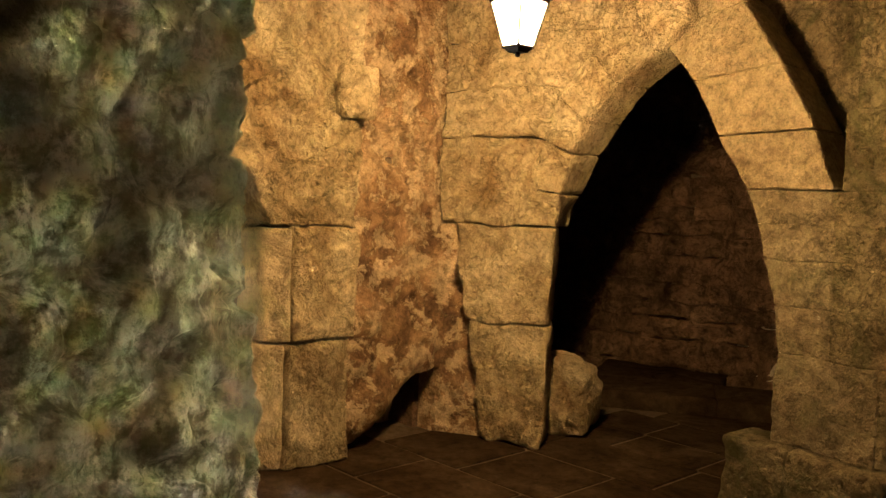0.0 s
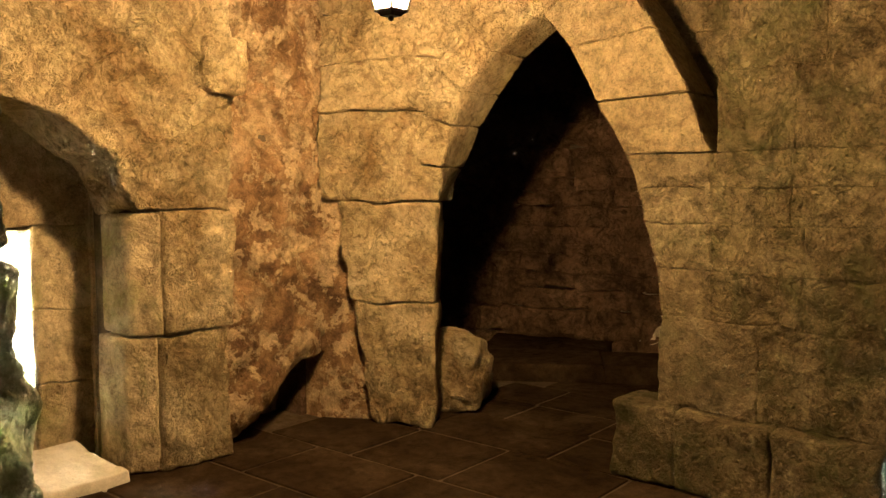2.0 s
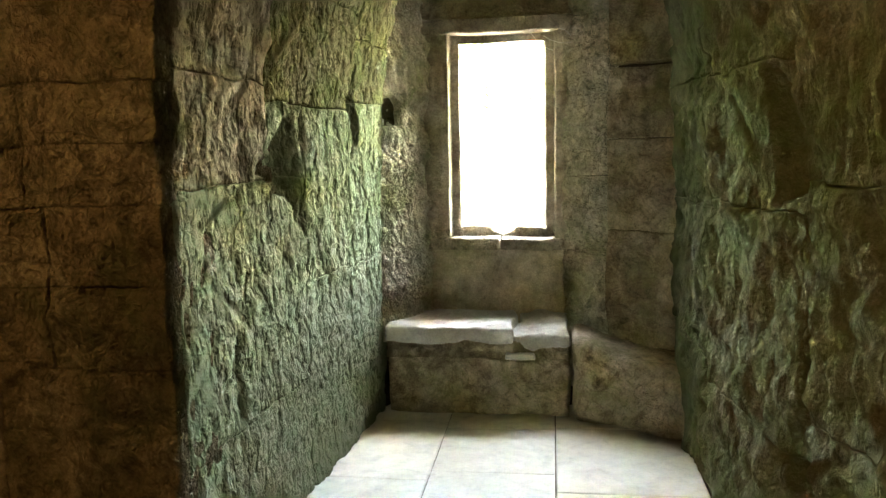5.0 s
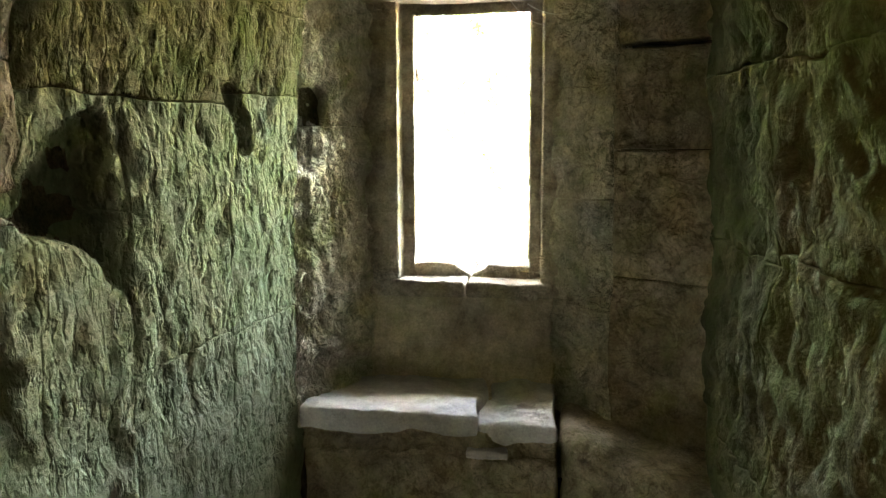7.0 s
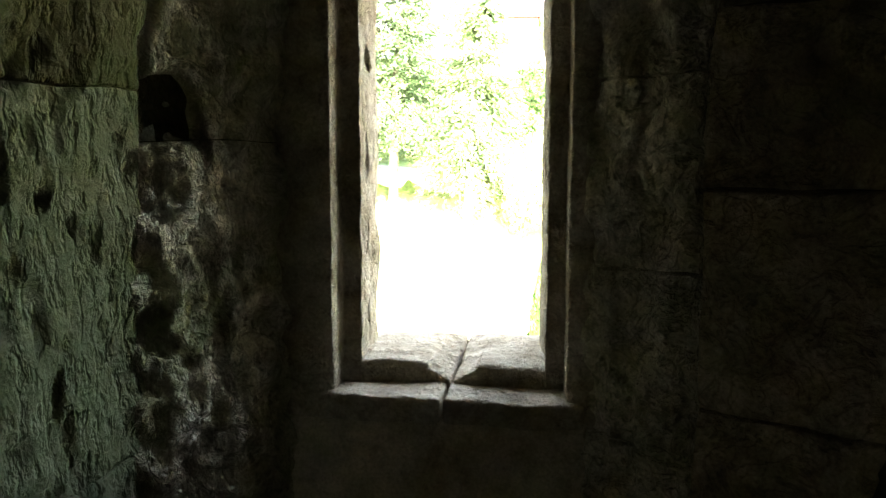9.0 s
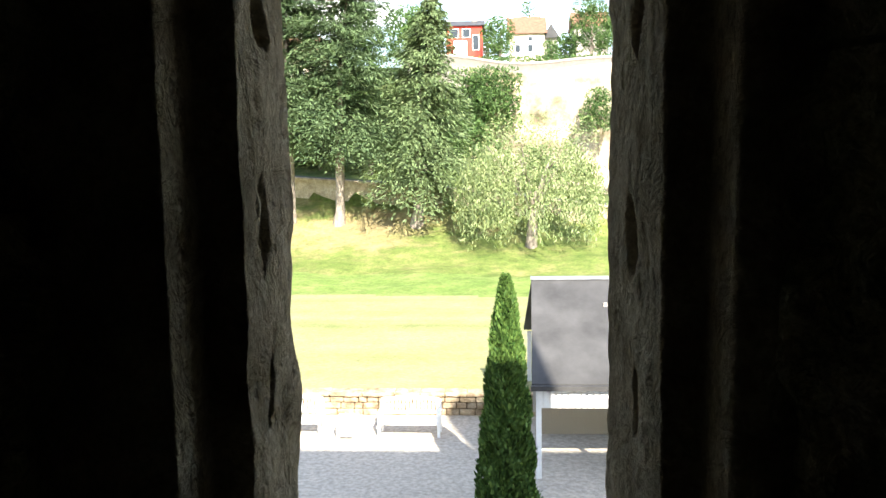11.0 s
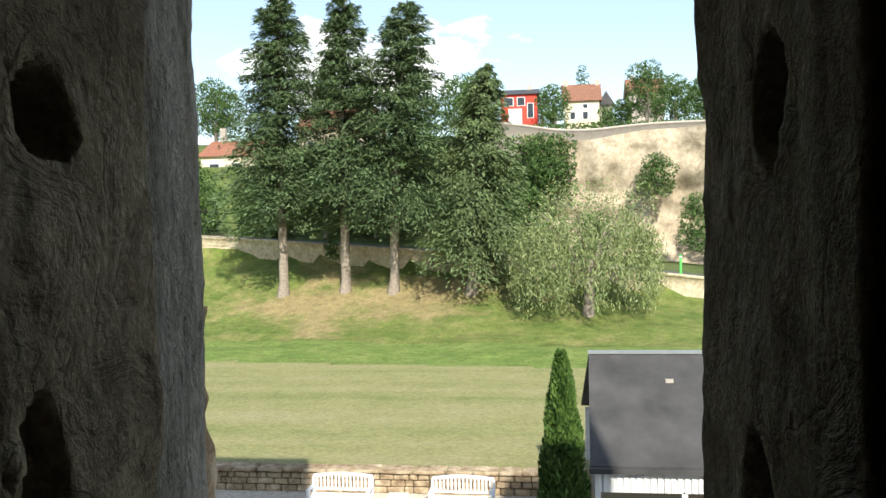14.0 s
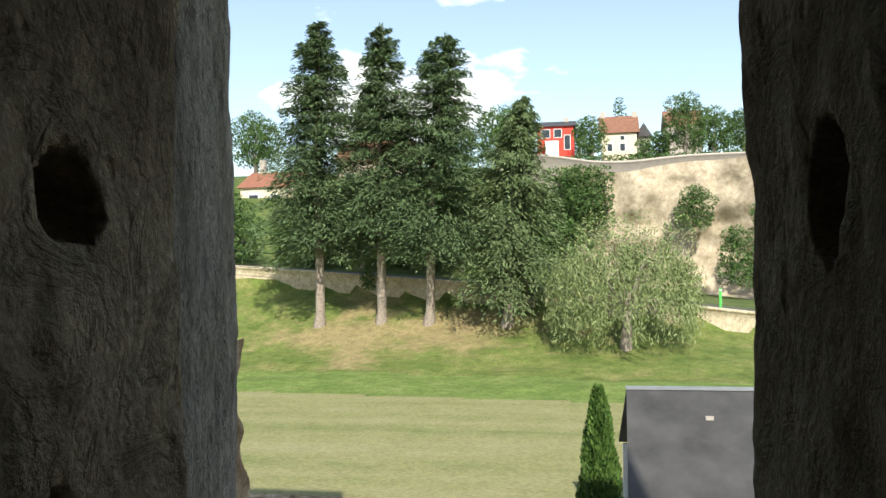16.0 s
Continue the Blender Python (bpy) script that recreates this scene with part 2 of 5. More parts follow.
def mesh_object(name, verts, faces, material, parent=None, label="", smooth=True):
    me = bpy.data.meshes.new(name)
    me.from_pydata([tuple(v) for v in verts], [], faces)
    for m in material if isinstance(material, (list, tuple)) else [material]:
        me.materials.append(m)
    if smooth:
        me.polygons.foreach_set("use_smooth", [True] * len(me.polygons))
    me.update()
    ob = new(name, me)
    if parent:
        ob.parent = parent
    if label:
        ob["label"] = label
    return ob


def part(name, bm, material, parent=None, label="", smooth=False):
    me = bpy.data.meshes.new(name)
    bm.normal_update()
    bm.to_mesh(me)
    bm.free()
    for m in material if isinstance(material, (list, tuple)) else [material]:
        me.materials.append(m)
    if smooth:
        me.polygons.foreach_set("use_smooth", [True] * len(me.polygons))
    ob = new(name, me)
    if parent:
        ob.parent = parent
    if label:
        ob["label"] = label
    return ob


def thing(name, label="", category="", group="", kind="", at=(0, 0, 0)):
    ob = new(name)
    ob.location = at
    return tagged(ob, label, category, group, kind)


def inside(a, b, poly, soft=0.022):
    """How far, from 0 to 1, points lie inside a polygon, with a soft rim."""
    odd, near = np.zeros(len(a), bool), np.full(len(a), 9.0)
    for (p, q), (u, v) in zip(poly, poly[1:] + poly[:1]):
        with np.errstate(divide="ignore", invalid="ignore"):
            odd ^= ((q > b) != (v > b)) & (a < (u - p) * (b - q) / (v - q) + p)
        t = np.clip(((a - p) * (u - p) + (b - q) * (v - q)) / ((u - p) ** 2 + (v - q) ** 2), 0, 1)
        near = np.minimum(near, np.hypot(a - p - t * (u - p), b - q - t * (v - q)))
    return np.where(odd, np.clip(near / soft, 0, 1), 0.0)


def stone(name, front, depth, material, parent=None, label="", step=0.045, r=0.022, rough=0.012, coarse=0.015, seed=0.0, pock=0.0, slip=0.5, cuts=(), face="yz"):
    """A worn block: front is its four front corners (bottom left, bottom right, top right, top left); depth the way to its back."""
    f = [np.array(c, float) for c in front]
    dd = [np.array(v, float) for v in (depth if len(depth) == 4 else [depth] * 4)]
    d = sum(dd) / 4
    c8 = [f[0], f[1], f[3], f[2], f[0] + dd[0], f[1] + dd[1], f[3] + dd[3], f[2] + dd[2]]
    size = np.array([max(np.linalg.norm(f[1] - f[0]), np.linalg.norm(f[2] - f[3])), max(np.linalg.norm(f[3] - f[0]), np.linalg.norm(f[2] - f[1])), np.linalg.norm(d)])
    n = np.clip(np.ceil(size / step).astype(int) + 4, 2, 64)
    n[2] = min(n[2], 5)
    pts, index, faces = [], {}, []

    def vert(i, j, k):
        key = (i, j, k)
        if key not in index:
            index[key] = len(pts)
            pts.append(key)
        return index[key]

    for axis in range(3):
        a, b = [x for x in range(3) if x != axis]
        for side in (0, n[axis]):
            if axis == 2 and side:
                continue
            for i in range(n[a]):
                for j in range(n[b]):
                    q = []
                    for di, dj in ((0, 0), (1, 0), (1, 1), (0, 1)):
                        key = [0, 0, 0]
                        key[axis], key[a], key[b] = side, i + di, j + dj
                        q.append(vert(*key))
                    flip = (side == 0) != (axis == 1)
                    faces.append(q[::-1] if flip else q)
    inner = 1 - np.minimum(2 * r / size, 0.9)
    p = np.zeros((len(pts), 3))
    for ax in range(3):
        m = n[ax]
        e = inner[ax]
        if m >= 6:
            soft = max(e - 0.016 / size[ax], 0.5 * e)
            line = np.r_[-1, -e, np.linspace(-soft, soft, m - 3), e, 1]
        else:
            line = np.linspace(-1, 1, m + 1)
        p[:, ax] = line[np.array(pts)[:, ax]]
    q = np.clip(p, -inner, inner)
    way = (p - q) * size / 2
    length = np.linalg.norm(way, axis=1, keepdims=True)
    way = np.where(length > 1e-9, way / np.maximum(length, 1e-9), 0)
    p = q + way * np.minimum(r * 2 / size, 0.9)
    u = (p + 1) / 2
    w = 0
    for m, c in enumerate(c8):
        fx = u[:, 0] if m & 1 else 1 - u[:, 0]
        fy = u[:, 1] if m & 2 else 1 - u[:, 1]
        fz = u[:, 2] if m & 4 else 1 - u[:, 2]
        w = w + (fx * fy * fz)[:, None] * c
    out = np.cross(f[1] - f[0], f[3] - f[0])
    out = out / np.linalg.norm(out)
    if out @ d > 0:
        out = -out
        faces = [g[::-1] for g in faces]
    s = w + seed
    w = w + out * (fbm(s, 5, 2) * coarse + fbm(s, 16, 3) * rough)[:, None]
    if pock:
        w = w - out * (pock * np.clip((vnoise(s * [1, 1, 0.7], 26) - 0.05) * 2.2, 0, 1) + 0.4 * pock * np.clip((vnoise(s + 40, 11) - 0.3) * 2.5, 0, 1))[:, None]
    for poly, deep in cuts:
        a, b = ["xyz".index(q) for q in face]
        w = w - out * (deep * inside(w[:, a] + 0.015 * vnoise(s, 18), w[:, b] + 0.015 * vnoise(s + 9, 18), poly))[:, None]
    side_shift = np.stack([vnoise(s + 31, 7), vnoise(s + 53, 7), vnoise(s + 71, 7)], 1) * coarse * slip
    side_shift -= np.outer(side_shift @ out, out)
    return mesh_object(name, w + side_shift, faces, material, parent, label)


def prism(name, plan, z0, z1, material, parent=None):
    """An upright solid over a plan given anticlockwise."""
    k = len(plan)
    v = [(x, y, z0) for x, y in plan] + [(x, y, z1) for x, y in plan]
    fs = [tuple(range(k))[::-1], tuple(range(k, 2 * k))] + [(i, (i + 1) % k, (i + 1) % k + k, i + k) for i in range(k)]
    return mesh_object(name, v, fs, material, parent, smooth=False)


def box(bm, x0, x1, y0, y1, z0, z1, bevel=0.0):
    made = bmesh.ops.create_cube(bm, size=1)["verts"]
    for v in made:
        v.co = Vector(((x0 + x1) / 2 + v.co.x * (x1 - x0), (y0 + y1) / 2 + v.co.y * (y1 - y0), (z0 + z1) / 2 + v.co.z * (z1 - z0)))
    if bevel:
        edges = list({e for v in made for e in v.link_edges})
        bmesh.ops.bevel(bm, geom=edges, offset=bevel, segments=2, affect="EDGES", profile=0.6)


def box_part(name, x0, x1, y0, y1, z0, z1, material, parent=None, label="", bevel=0.0):
    bm = bmesh.new()
    box(bm, x0, x1, y0, y1, z0, z1, bevel)
    return part(name, bm, material, parent, label)


def sheet(name, grid, material, parent=None, label="", flip=False):
    """A mesh over a grid of points of shape (rows, columns, 3)."""
    a, b = grid.shape[:2]
    i = np.arange(a * b).reshape(a, b)
    q = np.stack([i[:-1, :-1], i[:-1, 1:], i[1:, 1:], i[1:, :-1]], -1).reshape(-1, 4)
    if flip:
        q = q[:, ::-1]
    return mesh_object(name, grid.reshape(-1, 3), q.tolist(), material, parent, label)


def upright_quad(p, q, z0, z1, z0q=None, z1q=None):
    """The four corners over the plan points p and q."""
    return [(*p, z0), (*q, z0 if z0q is None else z0q), (*q, z1 if z1q is None else z1q), (*p, z1)]

# ---- the chamber: floor, walls, vaults ----
def structure(name, label):
    return thing(name, label, "wall", kind="structure")


floor = tagged(prism("floor", [(-6, -9), (3.3, -9), (3.3, 0.1), (-6, 0.1)], -0.3, -0.010, JOINT), "sandy joints under worn stone floor slabs", "floor", kind="structure")
wall_north = structure("wall_north", "thick outer stone wall with the window slit")
wall_west = structure("wall_west", "rubble chamber wall with dressed pilaster and arch")
wall_pier = structure("wall_pier", "sandstone pier between doorway and window alcove")
wall_door = structure("wall_door", "sandstone wall with the pointed doorway")
wall_east = structure("wall_east", "green side wall of the alcove, shade put into its colour")
wall_passage = structure("wall_passage", "dark coursed stone wall at the end of the passage")
wall_south = structure("wall_south", "plain stone wall closing the chamber")

prism("core", [(-1.86, -2.635), (-0.88, -2.735), (-0.86, -1.6), (-0.71, -0.5), (-0.45, -0.02), (-0.45, 0.1), (-1.86, 0.1)], -0.2, 1.62, PIER, wall_pier)
prism("core", [(-1.9, -2.2), (-1.57, -2.3), (-1.55, -2.62), (-0.86, -2.72), (-0.86, -1.6), (-0.71, -0.5), (-0.45, -0.02), (-0.45, 0.1), (-1.9, 0.1)], 1.62, 3.4, PIER, wall_pier)
prism("core", [(0.47, -0.02), (0.66, -0.22), (1.10, -0.5), (1.12, -1.4), (1.26, -2.3), (1.44, -3.5), (3.3, -3.5), (3.3, 0.1), (0.47, 0.1)], -0.2, 3.4, MORTAR, wall_east)
prism("core", [(-4.7, -4.3), (-4.16, -4.3), (-4.16, -2.9), (-4.7, -2.9)], 0.62, 3.4, MORTAR, wall_west)
prism("core", [(-4.9, -4.3), (-4.62, -4.3), (-4.62, -2.9), (-4.9, -2.9)], -0.2, 0.62, MORTAR, wall_west)
prism("core", [(-4.7, -9), (-4.02, -9), (-4.02, -6.0), (-4.7, -6.0)], -0.2, 3.4, OCHRE, wall_west)
prism("core", [(-4.6, -6.1), (-4.1, -6.1), (-4.1, -4.2), (-4.6, -4.2)], 2.12, 3.4, MORTAR, wall_west)
prism("core", [(-5.6, -6.3), (-4.1, -6.3), (-4.1, -6.0), (-5.6, -6.0)], -0.2, 3.4, ALCOVE, wall_west)
prism("core", [(-5.6, -4.12), (-4.5, -4.32), (-4.5, -3.9), (-5.6, -3.9)], -0.2, 3.4, ALCOVE, wall_west)
SLIT = (-4.95, -4.615, 0.40, 1.30)
for y0, y1, z0, z1 in ((-6.3, SLIT[0], -0.2, 3.4), (SLIT[1], -3.9, -0.2, 3.4), (SLIT[0], SLIT[1], -0.2, SLIT[2]), (SLIT[0], SLIT[1], SLIT[3], 3.4)):
    prism("core", [(-5.3, y0), (-4.59, y0), (-4.59, y1), (-5.3, y1)], z0, z1, ALCOVE, wall_west)
prism("core", [(-4.5, -2.95), (-4.12, -2.95), (-3.50, -2.62), (-4.05, -2.2), (-4.5, -2.2)], -0.2, 1.5, RUBBLE, wall_door)
prism("core", [(-4.5, -2.95), (-4.12, -2.95), (-3.46, -2.62), (-3.6, -2.2), (-4.5, -2.2)], 1.5, 3.4, MORTAR, wall_door)
prism("core", [(-3.5, -2.5), (-1.5, -2.5), (-1.5, -2.2), (-3.5, -2.2)], 2.95, 3.4, MORTAR, wall_door)
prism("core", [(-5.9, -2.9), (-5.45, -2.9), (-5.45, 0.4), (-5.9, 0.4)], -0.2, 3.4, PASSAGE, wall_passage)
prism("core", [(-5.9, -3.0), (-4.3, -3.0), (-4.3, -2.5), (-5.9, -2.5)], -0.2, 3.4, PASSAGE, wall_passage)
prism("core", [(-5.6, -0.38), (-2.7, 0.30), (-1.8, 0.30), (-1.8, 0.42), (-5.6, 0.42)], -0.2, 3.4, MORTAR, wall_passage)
prism("core", [(-6, -9.3), (3.3, -9.3), (3.3, -8.7), (-6, -8.7)], -0.2, 3.4, OCHRE, wall_south)
prism("core", [(3.0, -8.8), (3.4, -8.8), (3.4, -3.4), (3.0, -3.4)], -0.2, 3.4, OCHRE, wall_south)
tagged(prism("ceiling", [(-6, -9), (3.3, -9), (3.3, 0.42), (-6, 0.42)], 3.3, 3.6, OCHRE), "shadowy stone vault over the chamber", "ceiling", kind="structure")
tagged(prism("ceiling_alcove", [(-1.0, -3.3), (1.2, -3.3), (1.2, 0.1), (-1.0, 0.1)], 2.92, 3.1, ALCOVE), "damp stone crown of the alcove vault", "ceiling", kind="structure")
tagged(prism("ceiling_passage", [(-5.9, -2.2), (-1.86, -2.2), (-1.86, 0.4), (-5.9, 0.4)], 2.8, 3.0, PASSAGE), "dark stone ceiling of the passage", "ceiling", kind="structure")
tagged(prism("ceiling_west", [(-5.6, -6.2), (-4.1, -6.2), (-4.1, -4.0), (-5.6, -4.0)], 2.1, 2.2, ALCOVE), "dark stone crown over the side window", "ceiling", kind="structure")

# the outer mass of the castle, below and above the chamber
castle = thing("castle_wall", "massive sunlit castle wall of pale stone", "building", kind="structure")
for w in (-1, 1):
    plan = [(w * 12, 0.1), (w * 0.46, 0.1), (w * 0.46, 0.48), (-0.88 if w < 0 else 1.42, 1.48), (w * 12, 1.48)]
    prism("outer_wall", plan if w < 0 else plan[::-1], -5.9, 4.3, DRESSED, castle)
prism("outer_wall", [(-0.46, 0.1), (0.46, 0.1), (0.46, 0.5), (-0.46, 0.5)], -5.9, 0.86, DRESSED, castle)
prism("outer_wall", [(-0.88, 0.5), (1.42, 0.5), (1.42, 1.48), (-0.88, 1.48)], -5.9, 0.40, DRESSED, castle)
prism("outer_wall", [(-0.46, 0.1), (0.46, 0.1), (0.46, 0.5), (-0.46, 0.5)], 2.2, 4.3, DRESSED, castle)
prism("outer_wall", [(-0.9, 0.5), (1.45, 0.5), (1.45, 1.48), (-0.9, 1.48)], 4.0, 4.3, DRESSED, castle)
prism("upper_storey", [(0.05, -9.3), (12, -9.3), (12, 1.48), (0.05, 1.48)], 4.3, 8.9, DRESSED, castle)
prism("upper_storey", [(-12, -9.3), (0.05, -9.3), (0.05, 1.48), (-12, 1.48)], 4.3, 12.7, DRESSED, castle)
prism("chimney", [(6.6, -2.5), (7.6, -2.5), (7.6, -1.6), (6.6, -1.6)], 8.9, 14.3, DRESSED, castle)


def bend(z):
    return 0.0 if z < 1.35 else 1.8 - math.sqrt(max(1.8**2 - (z - 1.35) ** 2, 0.0))


def along(path, y):
    for (xa, ya), (xb, yb) in zip(path, path[1:]):
        if ya <= y <= yb:
            return xa + (xb - xa) * (y - ya) / (yb - ya)
    return path[0][0] if y < path[0][1] else path[-1][0]


# pier: front stones
def pier_y(x):
    return -2.66 - 0.11 * (x + 1.9) / 1.1


def pier_edge(z):
    return float(np.interp(z, (0.4, 0.93, 1.2, 1.5, 1.68), (-1.90, -1.89, -1.94, -2.03, -2.10)))


g = 0.003
for z0, z1, xs, out in (
    (0.0, 0.40, (-2.12, -1.76, -1.28, -0.80), 0.10),
    (0.40, 0.86, (0, -1.38, -0.788), 0.0),
    (0.86, 1.10, (0, -1.62, -1.17, -0.788), 0.0),
    (1.10, 1.33, (0, -1.62, -1.17, -0.788), 0.0),
    (1.33, 1.51, (0, -1.63, -1.24, -0.786), 0.0),
    (1.51, 1.68, (0, -1.63, -1.24, -0.786), 0.0),
    (1.68, 2.06, (-1.60, -1.22, -0.772), 0.0),
    (2.06, 2.52, (-1.55, -1.10, -0.72), 0.0),
    (2.52, 3.02, (-1.5, -1.15, -0.60), 0.0),
):
    for a, b in zip(xs, xs[1:]):
        a0, a1 = (a, a) if a else (pier_edge(z0), pier_edge(z1))
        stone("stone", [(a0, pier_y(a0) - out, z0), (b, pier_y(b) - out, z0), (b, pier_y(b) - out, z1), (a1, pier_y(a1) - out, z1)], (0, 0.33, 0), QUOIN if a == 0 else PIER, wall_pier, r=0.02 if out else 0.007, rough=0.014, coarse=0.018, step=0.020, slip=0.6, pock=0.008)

# rib that springs from the pier over the doorway
inner = [(-2.10, 1.68), (-2.29, 1.97), (-2.46, 2.28), (-2.75, 2.585), (-3.15, 2.86), (-3.6, 3.02)]
outer = [(-1.63, 1.68), (-1.75, 1.98), (-1.94, 2.32), (-2.18, 2.67), (-2.62, 3.06), (-3.1, 3.3)]
for (a, b), (c, d) in zip(zip(inner, inner[1:]), zip(outer, outer[1:])):
    stone("voussoir", [(q[0], pier_y(q[0]) - 0.004, q[1] + e) for q, e in ((a, g), (c, g), (d, -g), (b, -g))], (0, 0.5, 0), VOUSSOIR, wall_door, r=0.010, rough=0.006, coarse=0.010, step=0.02, slip=0.3, pock=0.004)

# web of the vault between the rib and the pier
for c, d in zip(outer, outer[1:]):
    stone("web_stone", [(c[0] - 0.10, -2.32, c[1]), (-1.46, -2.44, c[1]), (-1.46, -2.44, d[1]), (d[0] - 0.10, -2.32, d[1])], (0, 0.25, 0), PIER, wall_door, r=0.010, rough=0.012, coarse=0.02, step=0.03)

# jamb and head on the other side of the doorway
S0, SM, S1 = (-4.06, -3.02), (-3.84, -2.90), (-3.36, -2.70)
worn = dict(r=0.016, rough=0.016, coarse=0.026, step=0.018, pock=0.012, slip=0.8)
for z0, z1, xa, xb, la, lb in ((0.0, 0.79, -3.38, -3.36, 0.42, 0.30), (0.79, 1.43, -3.36, -3.335, 0.27, 0.13)):
    pa, pb = [(S0[0] + 0.70 * k, S0[1] + 0.32 * k) for k in (la, lb)]
    stone("stone", [(*pa, z0 + g), (xa, -2.70, z0 + g), (xb, -2.70, z1 - g), (*pb, z1 - g)], (-0.26, 0.36, 0), OCHRE, wall_door, **worn)
ring = [(-3.335, 1.43), (-3.315, 1.64), (-3.25, 1.89), (-3.14, 2.08), (-2.93, 2.295), (-2.68, 2.46), (-2.45, 2.60)]
back = [(-3.52, 1.43), (-3.50, 1.66), (-3.44, 1.97), (-3.32, 2.24), (-3.08, 2.50), (-2.80, 2.72), (-2.5, 2.92)]
for k, ((a, b), (c, d)) in enumerate(zip(zip(ring, ring[1:]), zip(back, back[1:]))):
    da, db = [(float(np.interp(z, (1.43, 1.61, 1.86, 2.06), (-0.26, -0.12, -0.04, 0.0))), 0.36, 0) for _, z in (a, b)]
    stone("voussoir", [(c[0], -2.735, c[1] + g), (a[0], -2.70, a[1] + g), (b[0], -2.70, b[1] - g), (d[0], -2.735, d[1] - g)], (da, da, db, db), OCHRE, wall_door, r=0.016, rough=0.010, coarse=0.016, step=0.016, pock=0.007, slip=0.4)
for z0, z1, x0, x1 in ((1.43, 1.99, -3.50, -3.44), (1.99, 2.30, -3.44, -3.28), (2.30, 2.62, -3.28, -2.92), (2.62, 3.3, -2.92, -2.55)):
    stone("stone", [(*S0, z0 + g), (x0, -2.745, z0 + g), (x1, -2.745, z1 - g), (*S0, z1 - g)], (0, 0.4, 0), OCHRE, wall_door, **worn)

# rubble infill of the west wall, with its hollow at the floor
yy, zz = np.meshgrid(np.linspace(-3.86, -2.86, 110), np.linspace(-0.02, 3.3, 330))
p = np.stack([np.full(yy.size, -4.1), yy.ravel(), zz.ravel()], 1)
push = 0.045 * fbm(p, 3.1, 2) + 0.026 * fbm(p, 9, 3) + 0.012 * fbm(p, 26, 2)
patch = np.clip((fbm(p + 9, 2.6, 3) - 0.05) * 6, 0, 1)
push += 0.022 * patch
zc = 0.05 + np.clip((p[:, 1] + 3.66) / 0.48, 0, 1) * 0.38 + 0.04 * vnoise(p, 6)
push -= 0.42 * np.clip((zc - p[:, 2]) * 9, 0, 1)
push += 0.07 * np.clip(1 - np.abs(p[:, 2] - zc - 0.14) / 0.2, 0, 1)
push -= 0.10 * (np.hypot((p[:, 1] + 3.4) / 0.045, (p[:, 2] - 1.82) / 0.022) < 1)
p[:, 0] += push
sheet("infill", p.reshape(330, 110, 3), RUBBLE, wall_west, "crumbling reddish rubble and old plaster")

# pilaster and the arch that springs from it
def west(y, z, x=-3.95):
    return (x, y, z)


for z0, z1, y0, y1, x in ((0.0, 0.74, -4.36, -3.80, -3.96), (0.74, 1.39, -4.34, -3.77, -3.93)):
    stone("stone", [west(y1 - g, z0 + g, x), west(y0 + 0.14, z0 + g, x), west(y0 + 0.14, z1 - g, x), west(y1 - g, z1 - g, x)], (-0.3, 0, 0), OCHRE, wall_west, r=0.018, rough=0.015, coarse=0.026, step=0.018, pock=0.012, slip=1.0)
    stone("stone", [west(y0 + 0.13, z0 + g, x - 0.03), west(y0 - 0.02, z0 + g, x - 0.10), west(y0 - 0.02, z1 - g, x - 0.10), west(y0 + 0.13, z1 - g, x - 0.03)], (-0.3, 0, 0), ALCOVE, wall_west, r=0.02, step=0.03)
arch = [(-4.34, 1.39), (-4.46, 1.64), (-4.75, 1.88), (-5.15, 1.98), (-5.6, 1.84), (-5.95, 1.4)]
head = [(-3.75, 1.39), (-3.77, 1.98), (-4.2, 2.42), (-5.1, 2.62), (-6.1, 2.45), (-6.4, 1.4)]
for (a, b), (c, d) in zip(zip(arch, arch[1:]), zip(head, head[1:])):
    stone("voussoir", [west(*a), west(*c), west(*d), west(*b)], (-0.5, 0, 0), OCHRE, wall_west, r=0.016, rough=0.024, coarse=0.034, step=0.018, pock=0.018, slip=1.0)
for q in (((-3.77, 1.98), (-3.72, 2.45), (-4.2, 2.9), (-4.2, 2.43)), ((-3.72, 2.45), (-3.72, 3.3), (-4.2, 3.3), (-4.2, 2.9)), ((-4.2, 2.43), (-4.2, 3.3), (-5.1, 3.3), (-5.1, 2.63)), ((-5.1, 2.63), (-5.1, 3.3), (-6.2, 3.3), (-6.2, 2.45))):
    stone("stone", [west(*v, -3.97) for v in q], (-0.3, 0, 0), OCHRE, wall_west, r=0.016, rough=0.024, coarse=0.034, step=0.018, pock=0.018, slip=1.0)
stone("stone", [west(-3.96, 2.03, -3.87), west(-3.69, 2.03, -3.87), west(-3.68, 2.33, -3.85), west(-3.95, 2.35, -3.85)], (-0.2, 0, 0), OCHRE, wall_west, "projecting worn carved block", r=0.05, rough=0.02, coarse=0.03, step=0.025)
for z0, z1 in ((0.0, 0.45), (0.45, 0.86), (0.86, 1.32)):
    stone("stone", [west(-4.2, z0, -4.55), west(SLIT[1], z0, -4.55), west(SLIT[1], z1, -4.55), west(-4.2, z1, -4.55)], (-0.2, 0, 0), ALCOVE, wall_west, r=0.010, rough=0.016, coarse=0.022, step=0.02, pock=0.010, slip=0.8)
stone("stone", [west(-4.2, 1.32, -4.53), west(-5.9, 1.32, -4.53), west(-5.9, 2.1, -4.50), west(-4.2, 2.1, -4.50)], (-0.2, 0, 0), ALCOVE, wall_west, r=0.012, rough=0.014, coarse=0.020, step=0.03, slip=0.5)
